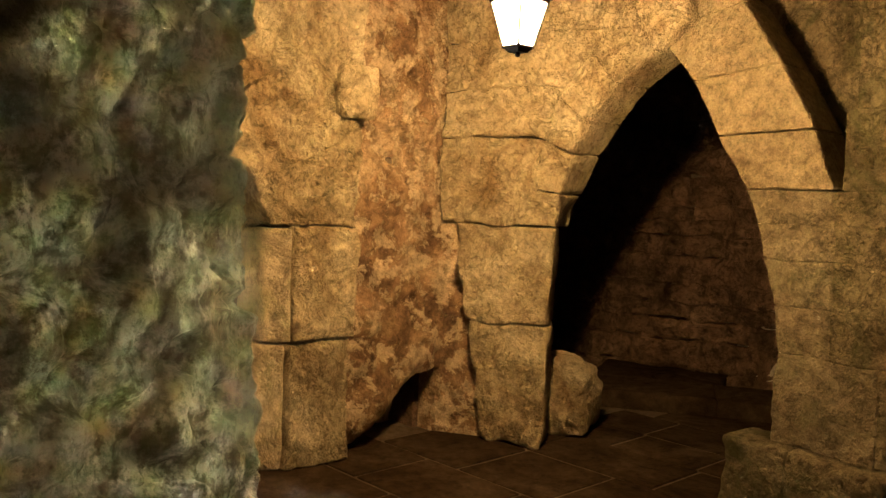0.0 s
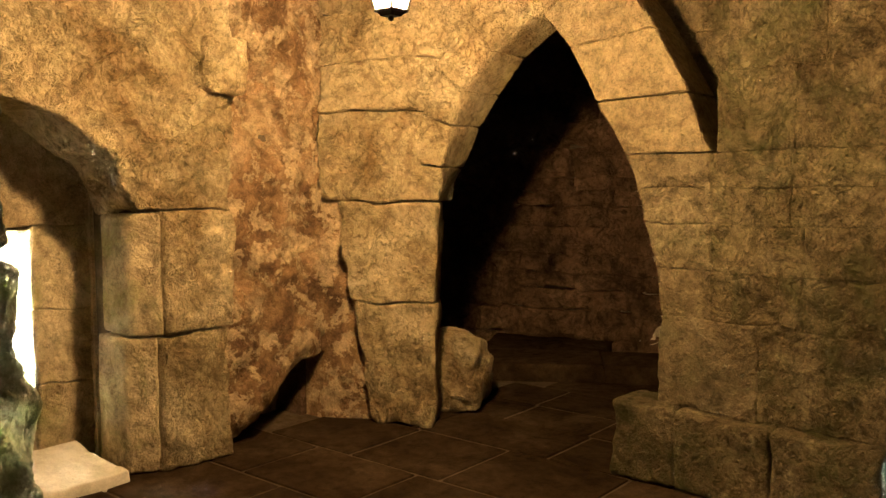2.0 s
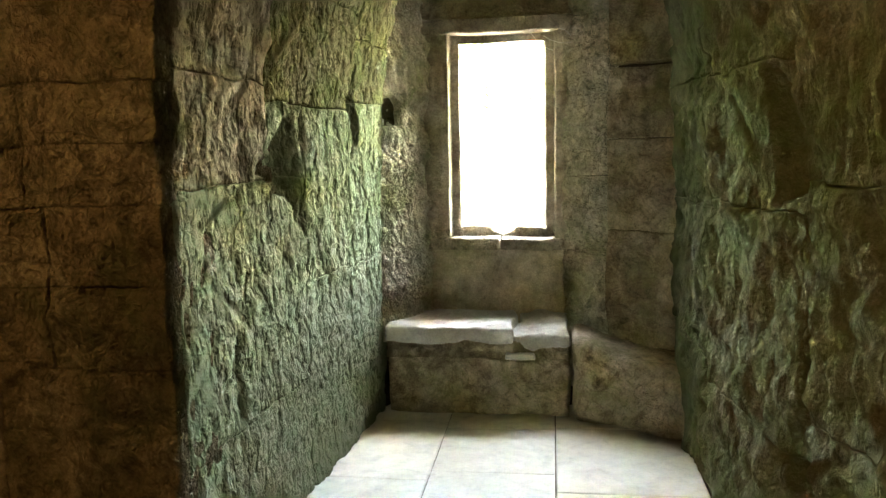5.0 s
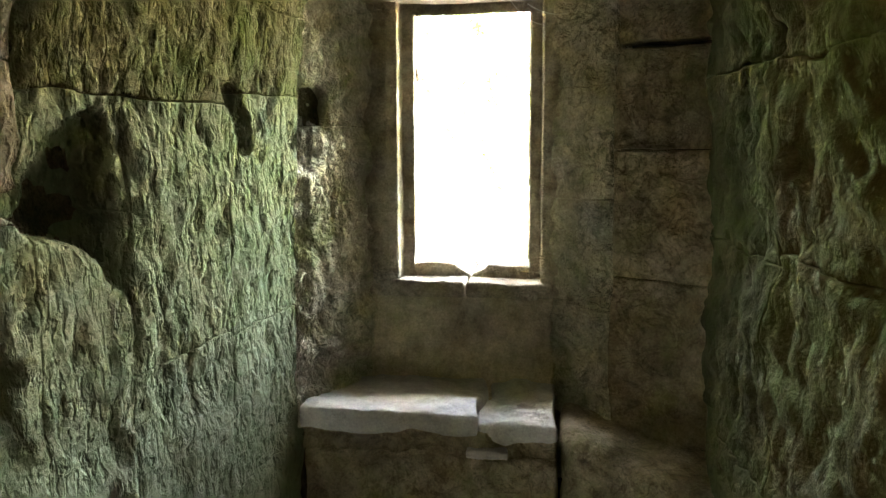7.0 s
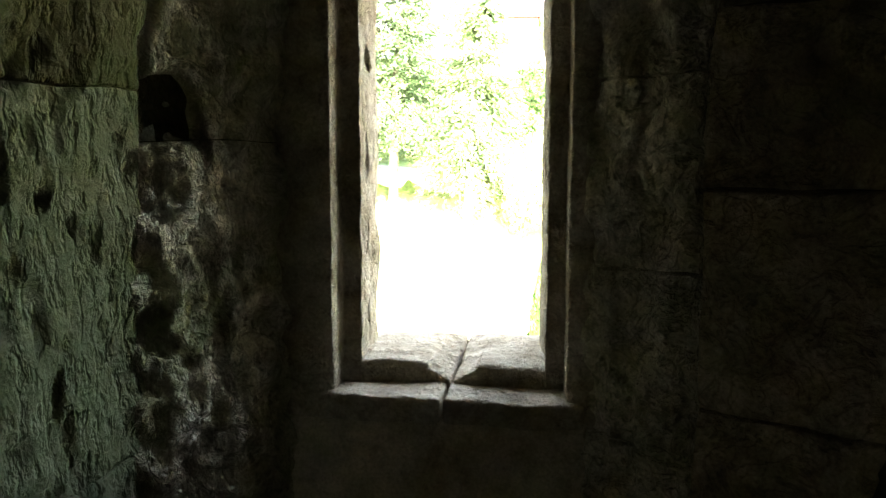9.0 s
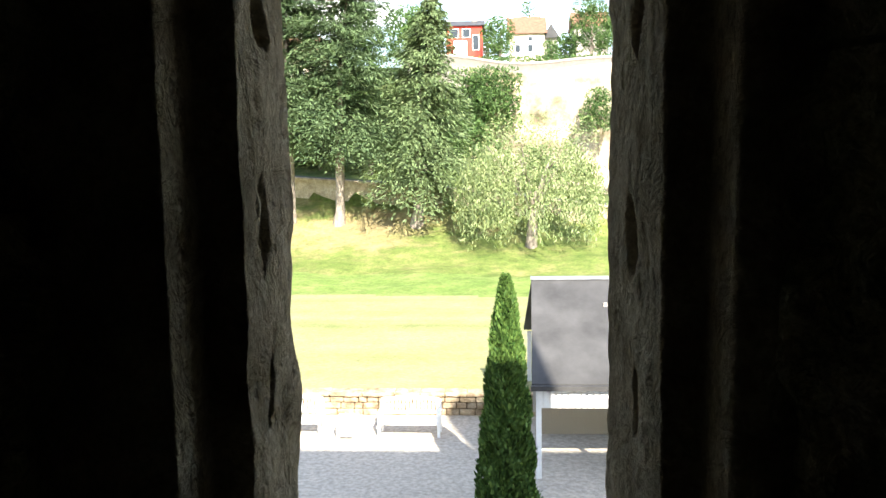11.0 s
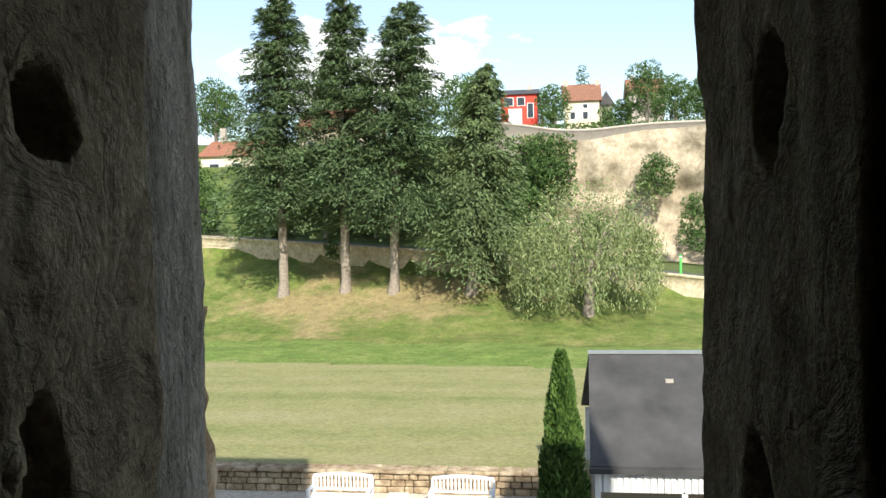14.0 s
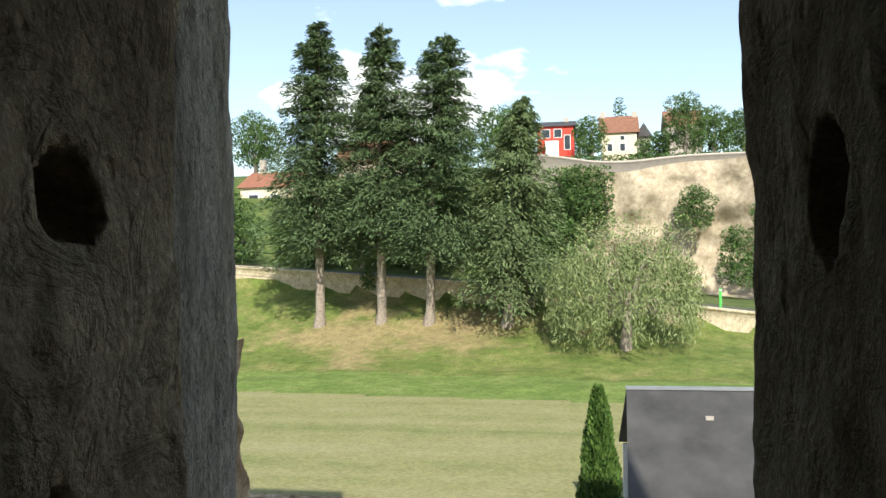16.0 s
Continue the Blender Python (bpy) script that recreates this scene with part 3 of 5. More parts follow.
# Sill slab; its pale colour stands in for the daylight patch on the floor.
stone("sill_stone", [(-4.02, -5.9, 0.05), (-4.56, -5.9, 0.10), (-4.56, -4.42, 0.12), (-3.98, -4.42, 0.06)], (0, 0, -0.2), PALE, wall_west, "worn sill of the side opening, pale for the daylight patch", r=0.02, rough=0.010, coarse=0.02, step=0.03)

# passage end wall in thin courses
rng = random.Random(4)
z = 0.0
while z < 2.7:
    h = rng.uniform(0.12, 0.27)
    x = -5.5 + rng.uniform(-0.2, 0.2)
    while x < -2.75:
        wd = rng.uniform(0.28, 0.62)
        ya, yb = -0.32 + 0.235 * (x + 4.85), -0.32 + 0.235 * (x + wd + 4.85)
        o = rng.uniform(-0.02, 0.02)
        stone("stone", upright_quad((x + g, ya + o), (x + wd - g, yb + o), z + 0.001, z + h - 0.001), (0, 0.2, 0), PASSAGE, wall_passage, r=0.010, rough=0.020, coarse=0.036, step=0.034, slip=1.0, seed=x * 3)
        x += wd
    z += h
stone("boulder", [(-3.74, -2.46, 0.0), (-3.36, -2.30, 0.0), (-3.40, -2.28, 0.46), (-3.70, -2.40, 0.56)], (-0.1, 0.32, 0), OCHRE, wall_passage, "rough loose block at the jamb's foot", r=0.05, rough=0.035, coarse=0.07, step=0.022)
for k, (a, b, c, d) in enumerate((((-3.95, -1.42), (-3.15, -0.92), (-3.45, -0.45), (-4.35, -0.95)), ((-3.15, -0.92), (-1.95, -0.35), (-2.3, 0.1), (-3.45, -0.45)), ((-4.35, -0.95), (-3.45, -0.45), (-3.6, 0.1), (-4.7, -0.2)), ((-5.3, -1.8), (-3.95, -1.42), (-4.35, -0.95), (-5.4, -0.5)))):
    stone("step", [(*a, 0.13), (*b, 0.13), (*c, 0.14), (*d, 0.14)], (0, 0, -0.16), FLAG_SHADED, wall_passage, "worn stone step in the shaded floor colour", r=0.02, rough=0.004, coarse=0.008, step=0.10)

# ---- window alcove ----
LEFT = [(-0.79, -2.77), (-0.745, -1.6), (-0.64, -0.5)]
RIGHT = [(1.24, -3.6), (1.07, -2.3), (0.94, -1.4), (0.92, -0.5)]


def alcove_stone(path, way, y0, y1, z0, z1, material, parent, thick=0.36, lean=1.0, **more):
    c = []
    e = 0.0006
    for y, z in ((y0 + e, z0 + e), (y1 - e, z0 + e), (y1 - e, z1 - e), (y0 + e, z1 - e)):
        c.append((along(path, y) + way * lean * bend(z), y, z))
    return stone("stone", c, (-way * thick, 0, 0), material, parent, **more)


LEFT_CUTS = (
    ([(-2.12, 1.40), (-2.00, 1.44), (-1.84, 1.60), (-1.68, 1.65), (-1.63, 1.62), (-1.61, 1.36), (-1.60, 1.18), (-1.66, 1.19), (-1.76, 1.29), (-1.98, 1.35)], 0.105),
    ([(-1.60, 1.22), (-1.555, 1.22), (-1.54, 0.93), (-1.57, 0.93)], 0.05),
    ([(-1.12, 1.74), (-0.94, 1.72), (-0.83, 1.48), (-0.93, 1.50)], 0.09),
    ([(-2.30, 0.86), (-2.25, 0.86), (-2.24, 0.54), (-2.32, 0.53)], 0.04),
    ([(-1.30, 0.98), (-1.26, 0.98), (-1.25, 0.70), (-1.28, 0.70)], 0.04),
)
RIGHT_CUTS = (
    ([(-1.92, 1.72), (-2.10, 1.70), (-2.24, 1.56), (-2.36, 1.40), (-2.18, 1.27), (-2.02, 1.27), (-1.98, 1.48)], 0.10),
    ([(-2.20, 1.30), (-2.24, 1.28), (-2.18, 1.08), (-2.15, 1.08)], 0.05),
    ([(-2.30, 0.92), (-2.37, 0.94), (-2.32, 0.66), (-2.25, 0.48), (-2.20, 0.48), (-2.26, 0.70)], 0.06),
    ([(-2.17, 0.44), (-2.32, 0.47), (-2.44, 0.36), (-2.42, 0.10), (-2.20, 0.16)], 0.14),
    ([(-1.36, 1.53), (-1.54, 1.52), (-1.53, 1.43), (-1.38, 1.42)], 0.05),
    ([(-2.58, 1.32), (-2.66, 1.34), (-2.78, 1.00), (-2.70, 0.98)], 0.04),
)
for y0, y1, zs in ((-2.70, -1.95, (0, 0.52, 1.37)), (-2.70, -2.00, (1.37, 1.72, 2.14, 2.55, 2.95)), (-1.95, -1.57, (0, 0.52, 1.37)), (-2.00, -1.57, (1.37, 1.66)), (-1.57, -1.02, (0, 0.34, 0.92, 1.66)), (-2.00, -1.02, (1.66, 2.1, 2.55, 2.95)), (-1.02, -0.46, (0, 0.36, 0.9, 1.70)), (-1.02, -0.46, (1.70, 2.0, 2.4, 2.9))):
    for z0, z1 in zip(zs, zs[1:]):
        alcove_stone(LEFT, 1, y0, y1, z0, z1, UPPER_DIM if z0 > 1.3 and y0 < -1.9 and y1 < -1.8 else OLIVE_DIM if z0 > 1.6 else GREEN, wall_pier, thick=0.09 if y0 < -2.5 and z0 < 1.3 else 0.12 if y0 < -2.5 else 0.36, r=0.006, rough=0.007, coarse=0.014, step=0.0125, pock=0.010, lean=0.5, slip=1.0, cuts=LEFT_CUTS)
# Right wall: its shade is put into the stone colour.
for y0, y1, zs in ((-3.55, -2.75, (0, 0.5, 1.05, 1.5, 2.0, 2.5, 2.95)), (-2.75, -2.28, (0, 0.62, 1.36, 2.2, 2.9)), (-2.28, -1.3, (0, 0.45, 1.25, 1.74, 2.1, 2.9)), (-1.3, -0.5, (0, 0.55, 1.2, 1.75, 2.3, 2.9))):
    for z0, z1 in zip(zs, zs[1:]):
        alcove_stone(RIGHT, -1, y0, y1, z0, z1, RIGHT_SHADED, wall_east, lean=0.35, r=0.006, rough=0.015, coarse=0.026, step=0.018, pock=0.012, slip=0.9, cuts=RIGHT_CUTS)

# splays beside the window, the panel under it, the wall over it
SPLAY_CUTS = (([(-0.50, 1.60), (-0.30, 1.58), (-0.28, 1.70), (-0.34, 1.76), (-0.50, 1.75)], 0.055),)
for z0, z1 in ((0.40, 0.92), (0.92, 1.22), (1.22, 1.60), (1.60, 2.16), (2.16, 2.9)):
    stone("stone", upright_quad((-0.650, -0.52), (-0.425, -0.065), z0, z1), (-0.25, 0.2, 0), SPLAY, wall_north, r=0.006, rough=0.018, coarse=0.016, step=0.011, pock=0.016, cuts=SPLAY_CUTS)
for z0, z1 in ((0.38, 0.86), (0.86, 1.3), (1.3, 1.75), (1.75, 2.19), (2.19, 2.9)):
    stone("stone", upright_quad((0.35, -0.07), (0.58, -0.30), z0 + g, z1 - g), (0.2, 0.25, 0), SPLAY, wall_north, r=0.005, rough=0.020, coarse=0.016, step=0.013, pock=0.016)
for z0, z1 in ((0.36, 1.0), (1.0, 1.5), (1.5, 1.88), (1.895, 2.4), (2.4, 2.9)):
    stone("stone", upright_quad((0.585, -0.33), (0.98, -0.52), z0 + g, z1 - g), (0.1, 0.3, 0), ALCOVE, wall_north, r=0.005, rough=0.016, coarse=0.018, step=0.02, pock=0.008)
stone("panel", [(-0.52, -0.075, 0.40), (0.37, -0.075, 0.40), (0.36, -0.065, 0.868), (-0.45, -0.065, 0.868)], (0, 0.15, 0), PANEL, wall_north, "smooth brown stone panel", r=0.012, rough=0.006, coarse=0.012, step=0.026)
stone("stone", [(-0.6, -0.11, 2.205), (0.62, -0.11, 2.205), (0.62, -0.11, 2.95), (-0.6, -0.11, 2.95)], (0, 0.3, 0), ALCOVE, wall_north, r=0.012, rough=0.008, coarse=0.015, step=0.05)

# seat of broken slabs under the window
seat = thing("window_seat", "broken pale stone seat slabs under the window", "stone seat")
stone("slab", [(-0.63, -0.53, 0.495), (0.085, -0.54, 0.490), (0.060, -0.06, 0.500), (-0.60, -0.06, 0.500)], (0, 0, -0.09), PALE, seat, "pale slab with a broken edge", r=0.012, rough=0.007, coarse=0.016, step=0.014, slip=1.6)
stone("slab", [(0.095, -0.50, 0.435), (0.375, -0.53, 0.462), (0.38, -0.06, 0.49), (0.075, -0.06, 0.485)], (0, 0, -0.07), PALE, seat, "chipped sloping slab", r=0.014, rough=0.014, coarse=0.028, step=0.014, slip=1.2)
stone("shard", [(0.03, -0.535, 0.345), (0.20, -0.535, 0.343), (0.19, -0.46, 0.35), (0.04, -0.46, 0.352)], (0, 0, -0.03), PALE, seat, "thin broken shard", r=0.008, rough=0.006, coarse=0.012, step=0.012)
stone("packing", [(-0.63, -0.495, 0.31), (0.375, -0.50, 0.31), (0.375, -0.49, 0.415), (-0.63, -0.49, 0.415)], (0, 0.4, 0), ALCOVE, seat, "thin crumbling packing stones", r=0.008, rough=0.016, coarse=0.018, step=0.014, pock=0.012)
stone("base_block", [(-0.63, -0.515, 0.0), (0.38, -0.53, 0.0), (0.38, -0.52, 0.315), (-0.62, -0.51, 0.315)], (0, 0.4, 0), ALCOVE, seat, r=0.012, rough=0.012, coarse=0.022, step=0.016, cuts=(([(-0.61, 0.09), (-0.53, 0.08), (-0.53, 0.15), (-0.60, 0.16)], 0.06),), face="xz")
block = thing("corner_block", "rounded worn stone block beside the window seat", "stone block")
stone("block", [(0.388, -0.62, 0.0), (0.98, -0.90, 0.0), (0.98, -0.84, 0.31), (0.388, -0.57, 0.45)], (0.02, 0.42, 0.02), ALCOVE, block, r=0.055, rough=0.012, coarse=0.026, step=0.016, pock=0.006)

# ---- the window slit ----
window = thing("window_1", "narrow stone window slit with rebated frame", "window", kind="structure")


def reveal(name, plan, way, holes, z0=0.86, z1=2.21, fineness=0.007, material=DRESSED):
    pl = np.array(plan)
    seg = np.linalg.norm(np.diff(pl, axis=0), axis=1)
    s = np.r_[0, np.cumsum(seg)]
    t = np.linspace(0, s[-1], int(s[-1] / fineness))
    x, y = np.interp(t, s, pl[:, 0]), np.interp(t, s, pl[:, 1])
    nx, ny = np.gradient(y), -np.gradient(x)
    ln = np.hypot(nx, ny)
    nx, ny = nx / ln, ny / ln
    if nx[len(t) // 2] * way < 0:
        nx, ny = -nx, -ny
    z = np.arange(z0, z1, fineness * 1.3)
    X, Z = np.meshgrid(x, z)
    Y = np.meshgrid(y, z)[0]
    NX, NY = np.meshgrid(nx, z)[0], np.meshgrid(ny, z)[0]
    p = np.stack([X.ravel(), Y.ravel(), Z.ravel()], 1)
    deep = np.clip((p[:, 1] - 0.05) / 0.05, 0, 1)
    d = fbm(p, 11, 3) * 0.003 + deep * (fbm(p * [1, 1, 0.7], 8, 2) * 0.006 + fbm(p * [1, 1, 0.8], 34, 3) * 0.003)
    for hy, hz, ry, rz, depth in holes:
        k = np.hypot((p[:, 1] - hy) / ry, (p[:, 2] - hz) / rz) + 0.18 * vnoise(p, 40)
        d -= depth * np.clip((1.25 - k) / 0.35, 0, 1)
    groove = np.abs(p[:, 1] - 0.16 - 0.05 * vnoise(p * [0, 0, 1], 4) - 0.02 * np.sin(p[:, 2] * 11)) / 0.007
    d -= 0.008 * (way > 0) * deep * np.clip(1 - groove, 0, 1) * (vnoise(p + 5, 3) > 0.0)
    p[:, 0] += NX.ravel() * d
    p[:, 1] += NY.ravel() * d
    return sheet(name, p.reshape(*X.shape, 3), material, window, "eroded pale jamb with old bar holes", flip=way > 0)


reveal("jamb", [(-0.47, -0.055), (-0.362, -0.064), (-0.318, -0.045), (-0.312, 0.052), (-0.262, 0.060), (-0.268, 0.16), (-0.280, 0.375), (-0.30, 0.392), (-0.45, 0.42)], 1, ((0.195, 1.832, 0.028, 0.030, 0.07), (0.18, 1.555, 0.027, 0.055, 0.07), (0.19, 1.32, 0.015, 0.05, 0.04), (0.19, 1.10, 0.012, 0.03, 0.04)))
reveal("jamb", [(0.39, -0.068), (0.345, -0.066), (0.306, -0.045), (0.301, 0.052), (0.250, 0.060), (0.245, 0.16), (0.236, 0.30), (0.228, 0.405), (0.246, 0.425), (0.45, 0.44)], -1, ((0.205, 1.822, 0.027, 0.036, 0.07), (0.235, 1.53, 0.027, 0.05, 0.07), (0.20, 1.30, 0.014, 0.04, 0.04), (0.20, 1.08, 0.012, 0.03, 0.04)))
reveal("splay", [(-0.292, 0.380), (-0.715, 1.46), (-0.74, 1.50), (-1.3, 1.505)], 1, (), 0.45, 2.9, 0.014, SKYLIT_STONE)
reveal("splay", [(0.255, 0.410), (1.25, 1.46), (1.28, 1.50), (1.8, 1.505)], -1, (), 0.45, 2.9, 0.014, SKYLIT_STONE)
stone("outer_sill", [(-0.80, 1.50, 0.52), (1.30, 1.50, 0.52), (0.40, 0.50, 0.955), (-0.36, 0.50, 0.955)], (0, 0, -0.2), DRESSED, window, "sloping weathered outer sill", r=0.02, rough=0.008, coarse=0.012, step=0.04)
for w, e in ((-1, -0.272), (1, 0.256)):
    stone("sill", [(e, 0.055, 0.985), (-0.008 + w * 0.062, 0.055, 0.984), (-0.008 + w * 0.062, 0.56, 0.966), (e + w * 0.08, 0.56, 0.968)], (0, 0, -0.12), DRESSED, window, "cracked pale sill stone", r=0.016, rough=0.004, coarse=0.010, step=0.014, slip=0.2)
    stone("sill_shoulder", [(-0.008 + w * 0.090, 0.056, 0.984), (-0.008 + w * 0.003, 0.056, 0.938), (-0.008 + w * 0.003, 0.56, 0.958), (-0.008 + w * 0.090, 0.56, 0.967)], (0, 0, -0.10), DRESSED, window, "worn shoulder beside the crack", r=0.012, rough=0.004, coarse=0.008, step=0.012, slip=0.2)
stone("ledge", [(-0.355, -0.085, 0.930), (-0.022, -0.088, 0.928), (-0.022, 0.075, 0.932), (-0.33, 0.075, 0.932)], (0, 0, -0.07), DRESSED, window, "worn ledge", r=0.012, rough=0.004, coarse=0.008, step=0.014)
stone("ledge", [(-0.015, -0.088, 0.928), (0.355, -0.082, 0.926), (0.33, 0.075, 0.930), (-0.015, 0.075, 0.930)], (0, 0, -0.07), DRESSED, window, "worn ledge", r=0.012, rough=0.004, coarse=0.008, step=0.014)
stone("lintel", [(-0.50, -0.10, 2.115), (0.52, -0.10, 2.125), (0.52, -0.12, 2.205), (-0.50, -0.12, 2.195)], (0, 0.17, 0), DRESSED, window, r=0.012, rough=0.008, coarse=0.010, step=0.02)
stone("lintel", [(-0.31, 0.06, 2.065), (0.31, 0.06, 2.075), (0.31, 0.06, 2.26), (-0.31, 0.06, 2.26)], ((0, 0.40, 0.16), (0, 0.40, 0.16), (0, 0.4, 0.3), (0, 0.4, 0.3)), DRESSED, window, r=0.014, rough=0.006, coarse=0.008, step=0.024)

# loose cobweb strands at the head of the window
COBWEB = plain_mat("pale_dusty_cobweb", (0.62, 0.58, 0.46), 0.1, 20, 0.9, 0.0)
web = thing("cobweb", "dusty cobweb strands hanging at the window head", "cobweb")
for a, b, sag in (((0.17, -0.115, 2.10), (0.30, -0.10, 2.005), 0.02), ((0.33, -0.125, 2.12), (0.44, -0.12, 2.00), -0.03), ((0.24, -0.12, 2.085), (0.45, -0.12, 2.06), 0.03)):
    cu = bpy.data.curves.new("strand", "CURVE")
    cu.dimensions, cu.bevel_depth = "3D", 0.0022
    sp = cu.splines.new("POLY")
    sp.points.add(10)
    for i, pt in enumerate(sp.points):
        t = i / 10
        pt.co = (*[p + (q - p) * t for p, q in zip(a[:2], b[:2])], a[2] + (b[2] - a[2]) * t - 4 * sag * t * (1 - t), 1)
    cu.materials.append(COBWEB)
    new("strand", cu).parent = web

# ---- the near pillar ----
pillar = thing("pillar", "massive lichen-covered stone pillar beside the walkway", "pillar")
CX, CY = -0.680, -6.997
th, zz = np.meshgrid(np.r_[np.linspace(-1.0, 1.75, 470), np.linspace(1.77, 2 * math.pi - 1.0, 150)], np.r_[np.linspace(0, 1.0, 60), np.linspace(1.003, 2.2, 460), np.linspace(2.22, 3.32, 60)])
r = 0.48 * (np.abs(np.cos(th)) ** 5 + np.abs(np.sin(th)) ** 5) ** -0.2
a = th + radians(25)
p = np.stack([CX + r * np.cos(a), CY + r * np.sin(a), zz], -1).reshape(-1, 3)
d = 0.004 + 0.012 * fbm(p, 2.3, 2) + 0.006 * fbm(p, 11, 3) + 0.007 * fbm(p + 8, 42, 3)
d -= 0.012 * np.clip((vnoise(p + 3, 17) - 0.5) * 4, 0, 1) + 0.016 * np.clip((vnoise(p + 6, 32) - 0.30) * 4, 0, 1) + 0.008 * np.clip((vnoise(p + 12, 75) - 0.25) * 4, 0, 1)
joint = np.abs(p[:, 2] - 1.50 - 0.03 * vnoise(p * [1, 1, 0], 4) - 0.012 * vnoise(p + 2, 17)) / 0.010
d -= 0.020 * np.clip(1 - joint, 0, 1) * np.clip(vnoise(p * [1, 1, 0] + 4, 4) * 4 + 0.4, 0, 1)
p[:, 0] += np.cos(a).ravel() * d
p[:, 1] += np.sin(a).ravel() * d
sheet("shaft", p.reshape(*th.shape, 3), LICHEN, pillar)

# ---- lantern ----
lantern = thing("hanging_lantern", "black iron lantern with glowing panes on a chain", "lantern", at=LANTERN)
glow = Nodes("glowing_lantern_glass")
glow.bsdf.inputs["Emission Color"].default_value = (1.0, 0.62, 0.26, 1)
glow.bsdf.inputs["Emission Strength"].default_value = 0.90
GLOW = glow.done((0.9, 0.8, 0.6), 0.4)
LW, UW, LH = 0.044, 0.085, 0.19
for k in range(4):
    a, b = [Matrix.Rotation(radians(90 * k + s), 3, "Z") @ Vector((1, 0, 0)) for s in (-45, 45)]
    lo, up = 1.414 * LW, 1.414 * UW
    mesh_object("pane", [a * lo * 0.98, b * lo * 0.98, b * up * 0.98 + Vector((0, 0, LH)), a * up * 0.98 + Vector((0, 0, LH))], [(0, 1, 2, 3)], GLOW, lantern, smooth=False)
    bm = bmesh.new()
    for w0, w1, r in ((a * lo, a * up + Vector((0, 0, LH)), 0.006), (a * lo, b * lo, 0.008), (a * up + Vector((0, 0, LH)), b * up + Vector((0, 0, LH)), 0.009)):
        m = bmesh.ops.create_cone(bm, cap_ends=True, segments=8, radius1=r, radius2=r, depth=(w1 - w0).length)["verts"]
        q = (w1 - w0).to_track_quat("Z", "Y").to_matrix().to_4x4()
        bmesh.ops.transform(bm, matrix=Matrix.Translation((w0 + w1) / 2) @ q, verts=m)
    part("frame", bm, IRON, lantern)
bm = bmesh.new()
bmesh.ops.create_cone(bm, cap_ends=True, segments=4, radius1=0.14, radius2=0.02, depth=0.09, matrix=Matrix.Translation((0, 0, LH + 0.05)) @ Matrix.Rotation(radians(45), 4, "Z"))
part("roof", bm, IRON, lantern)
bm = bmesh.new()
bmesh.ops.create_cone(bm, cap_ends=True, segments=4, radius1=0.04, radius2=0.062, depth=0.02, matrix=Matrix.Translation((0, 0, -0.012)) @ Matrix.Rotation(radians(45), 4, "Z"))
bmesh.ops.create_uvsphere(bm, u_segments=10, v_segments=8, radius=0.012, matrix=Matrix.Translation((0, 0, -0.03)))
part("base", bm, IRON, lantern)
bm = bmesh.new()
for k in range(17):
    bmesh.ops.create_uvsphere(bm, u_segments=8, v_segments=6, radius=0.014, matrix=Matrix.Translation((0, 0, LH + 0.10 + 0.050 * k)) @ Matrix.Diagonal((0.5 if k % 2 else 1, 1 if k % 2 else 0.5, 2.0, 1)))
part("chain", bm, IRON, lantern)

# ---- floor slabs ----
def slab(x0, x1, y0, y1, material, o, gap):
    stone("floor_slab", [(x0 + gap, y0 + gap, o), (x1 - gap, y0 + gap, o), (x1 - gap, y1 - gap, o), (x0 + gap, y1 - gap, o)], (0, 0, -0.06), material, floor, r=0.006, rough=0.0012, coarse=0.003, step=0.14, seed=x0)


rng = random.Random(11)
for x0, x1 in ((-0.80, -0.27), (-0.27, 0.30), (0.30, 0.95)):
    y = -0.5 - rng.uniform(0, 0.3)
    slab(x0, x1, y, -0.3, FLAG_LIT, 0.0, 0.002)
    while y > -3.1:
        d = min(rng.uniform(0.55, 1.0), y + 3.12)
        slab(x0, x1, y - d, y, FLAG_LIT, rng.uniform(-0.002, 0.002), 0.002)
        y -= d
y = -8.6
while y < -0.85:
    d = rng.uniform(0.42, 0.66)
    x = -4.1 + rng.uniform(-0.4, 0)
    while x < 2.9:
        wd = rng.uniform(0.5, 1.05)
        cx, cy = x + wd / 2, y + d / 2
        if not (cy > -2.6 and -1.75 < cx < 3) and not (cy > -3.42 and -1.1 < cx < 1.3) and not (cy > -3.4 and cx > 1.2) and not (cy > -2.5 and cx < -3.9):
            slab(x, x + wd, y, y + d, FLAG_SHADED, rng.uniform(-0.003, 0.003), 0.012)
        x += wd
    y += d

# ---- outdoors: materials ----
def leaf_mat(name, dark, light, rough=0.6):
    m = Nodes(name)
    r = m.add("ShaderNodeNewGeometry").outputs["Random Per Island"]
    col = m.ramp(r, (0.0, dark), (0.6, tuple((a + b) / 2 for a, b in zip(dark, light))), (1.0, light))
    col = m.mix(0.5, col, m.ramp(m.noise(0.9, 4), (0.3, 0.6), (0.7, 1.35)), "MULTIPLY")
    return m.done(col, rough)


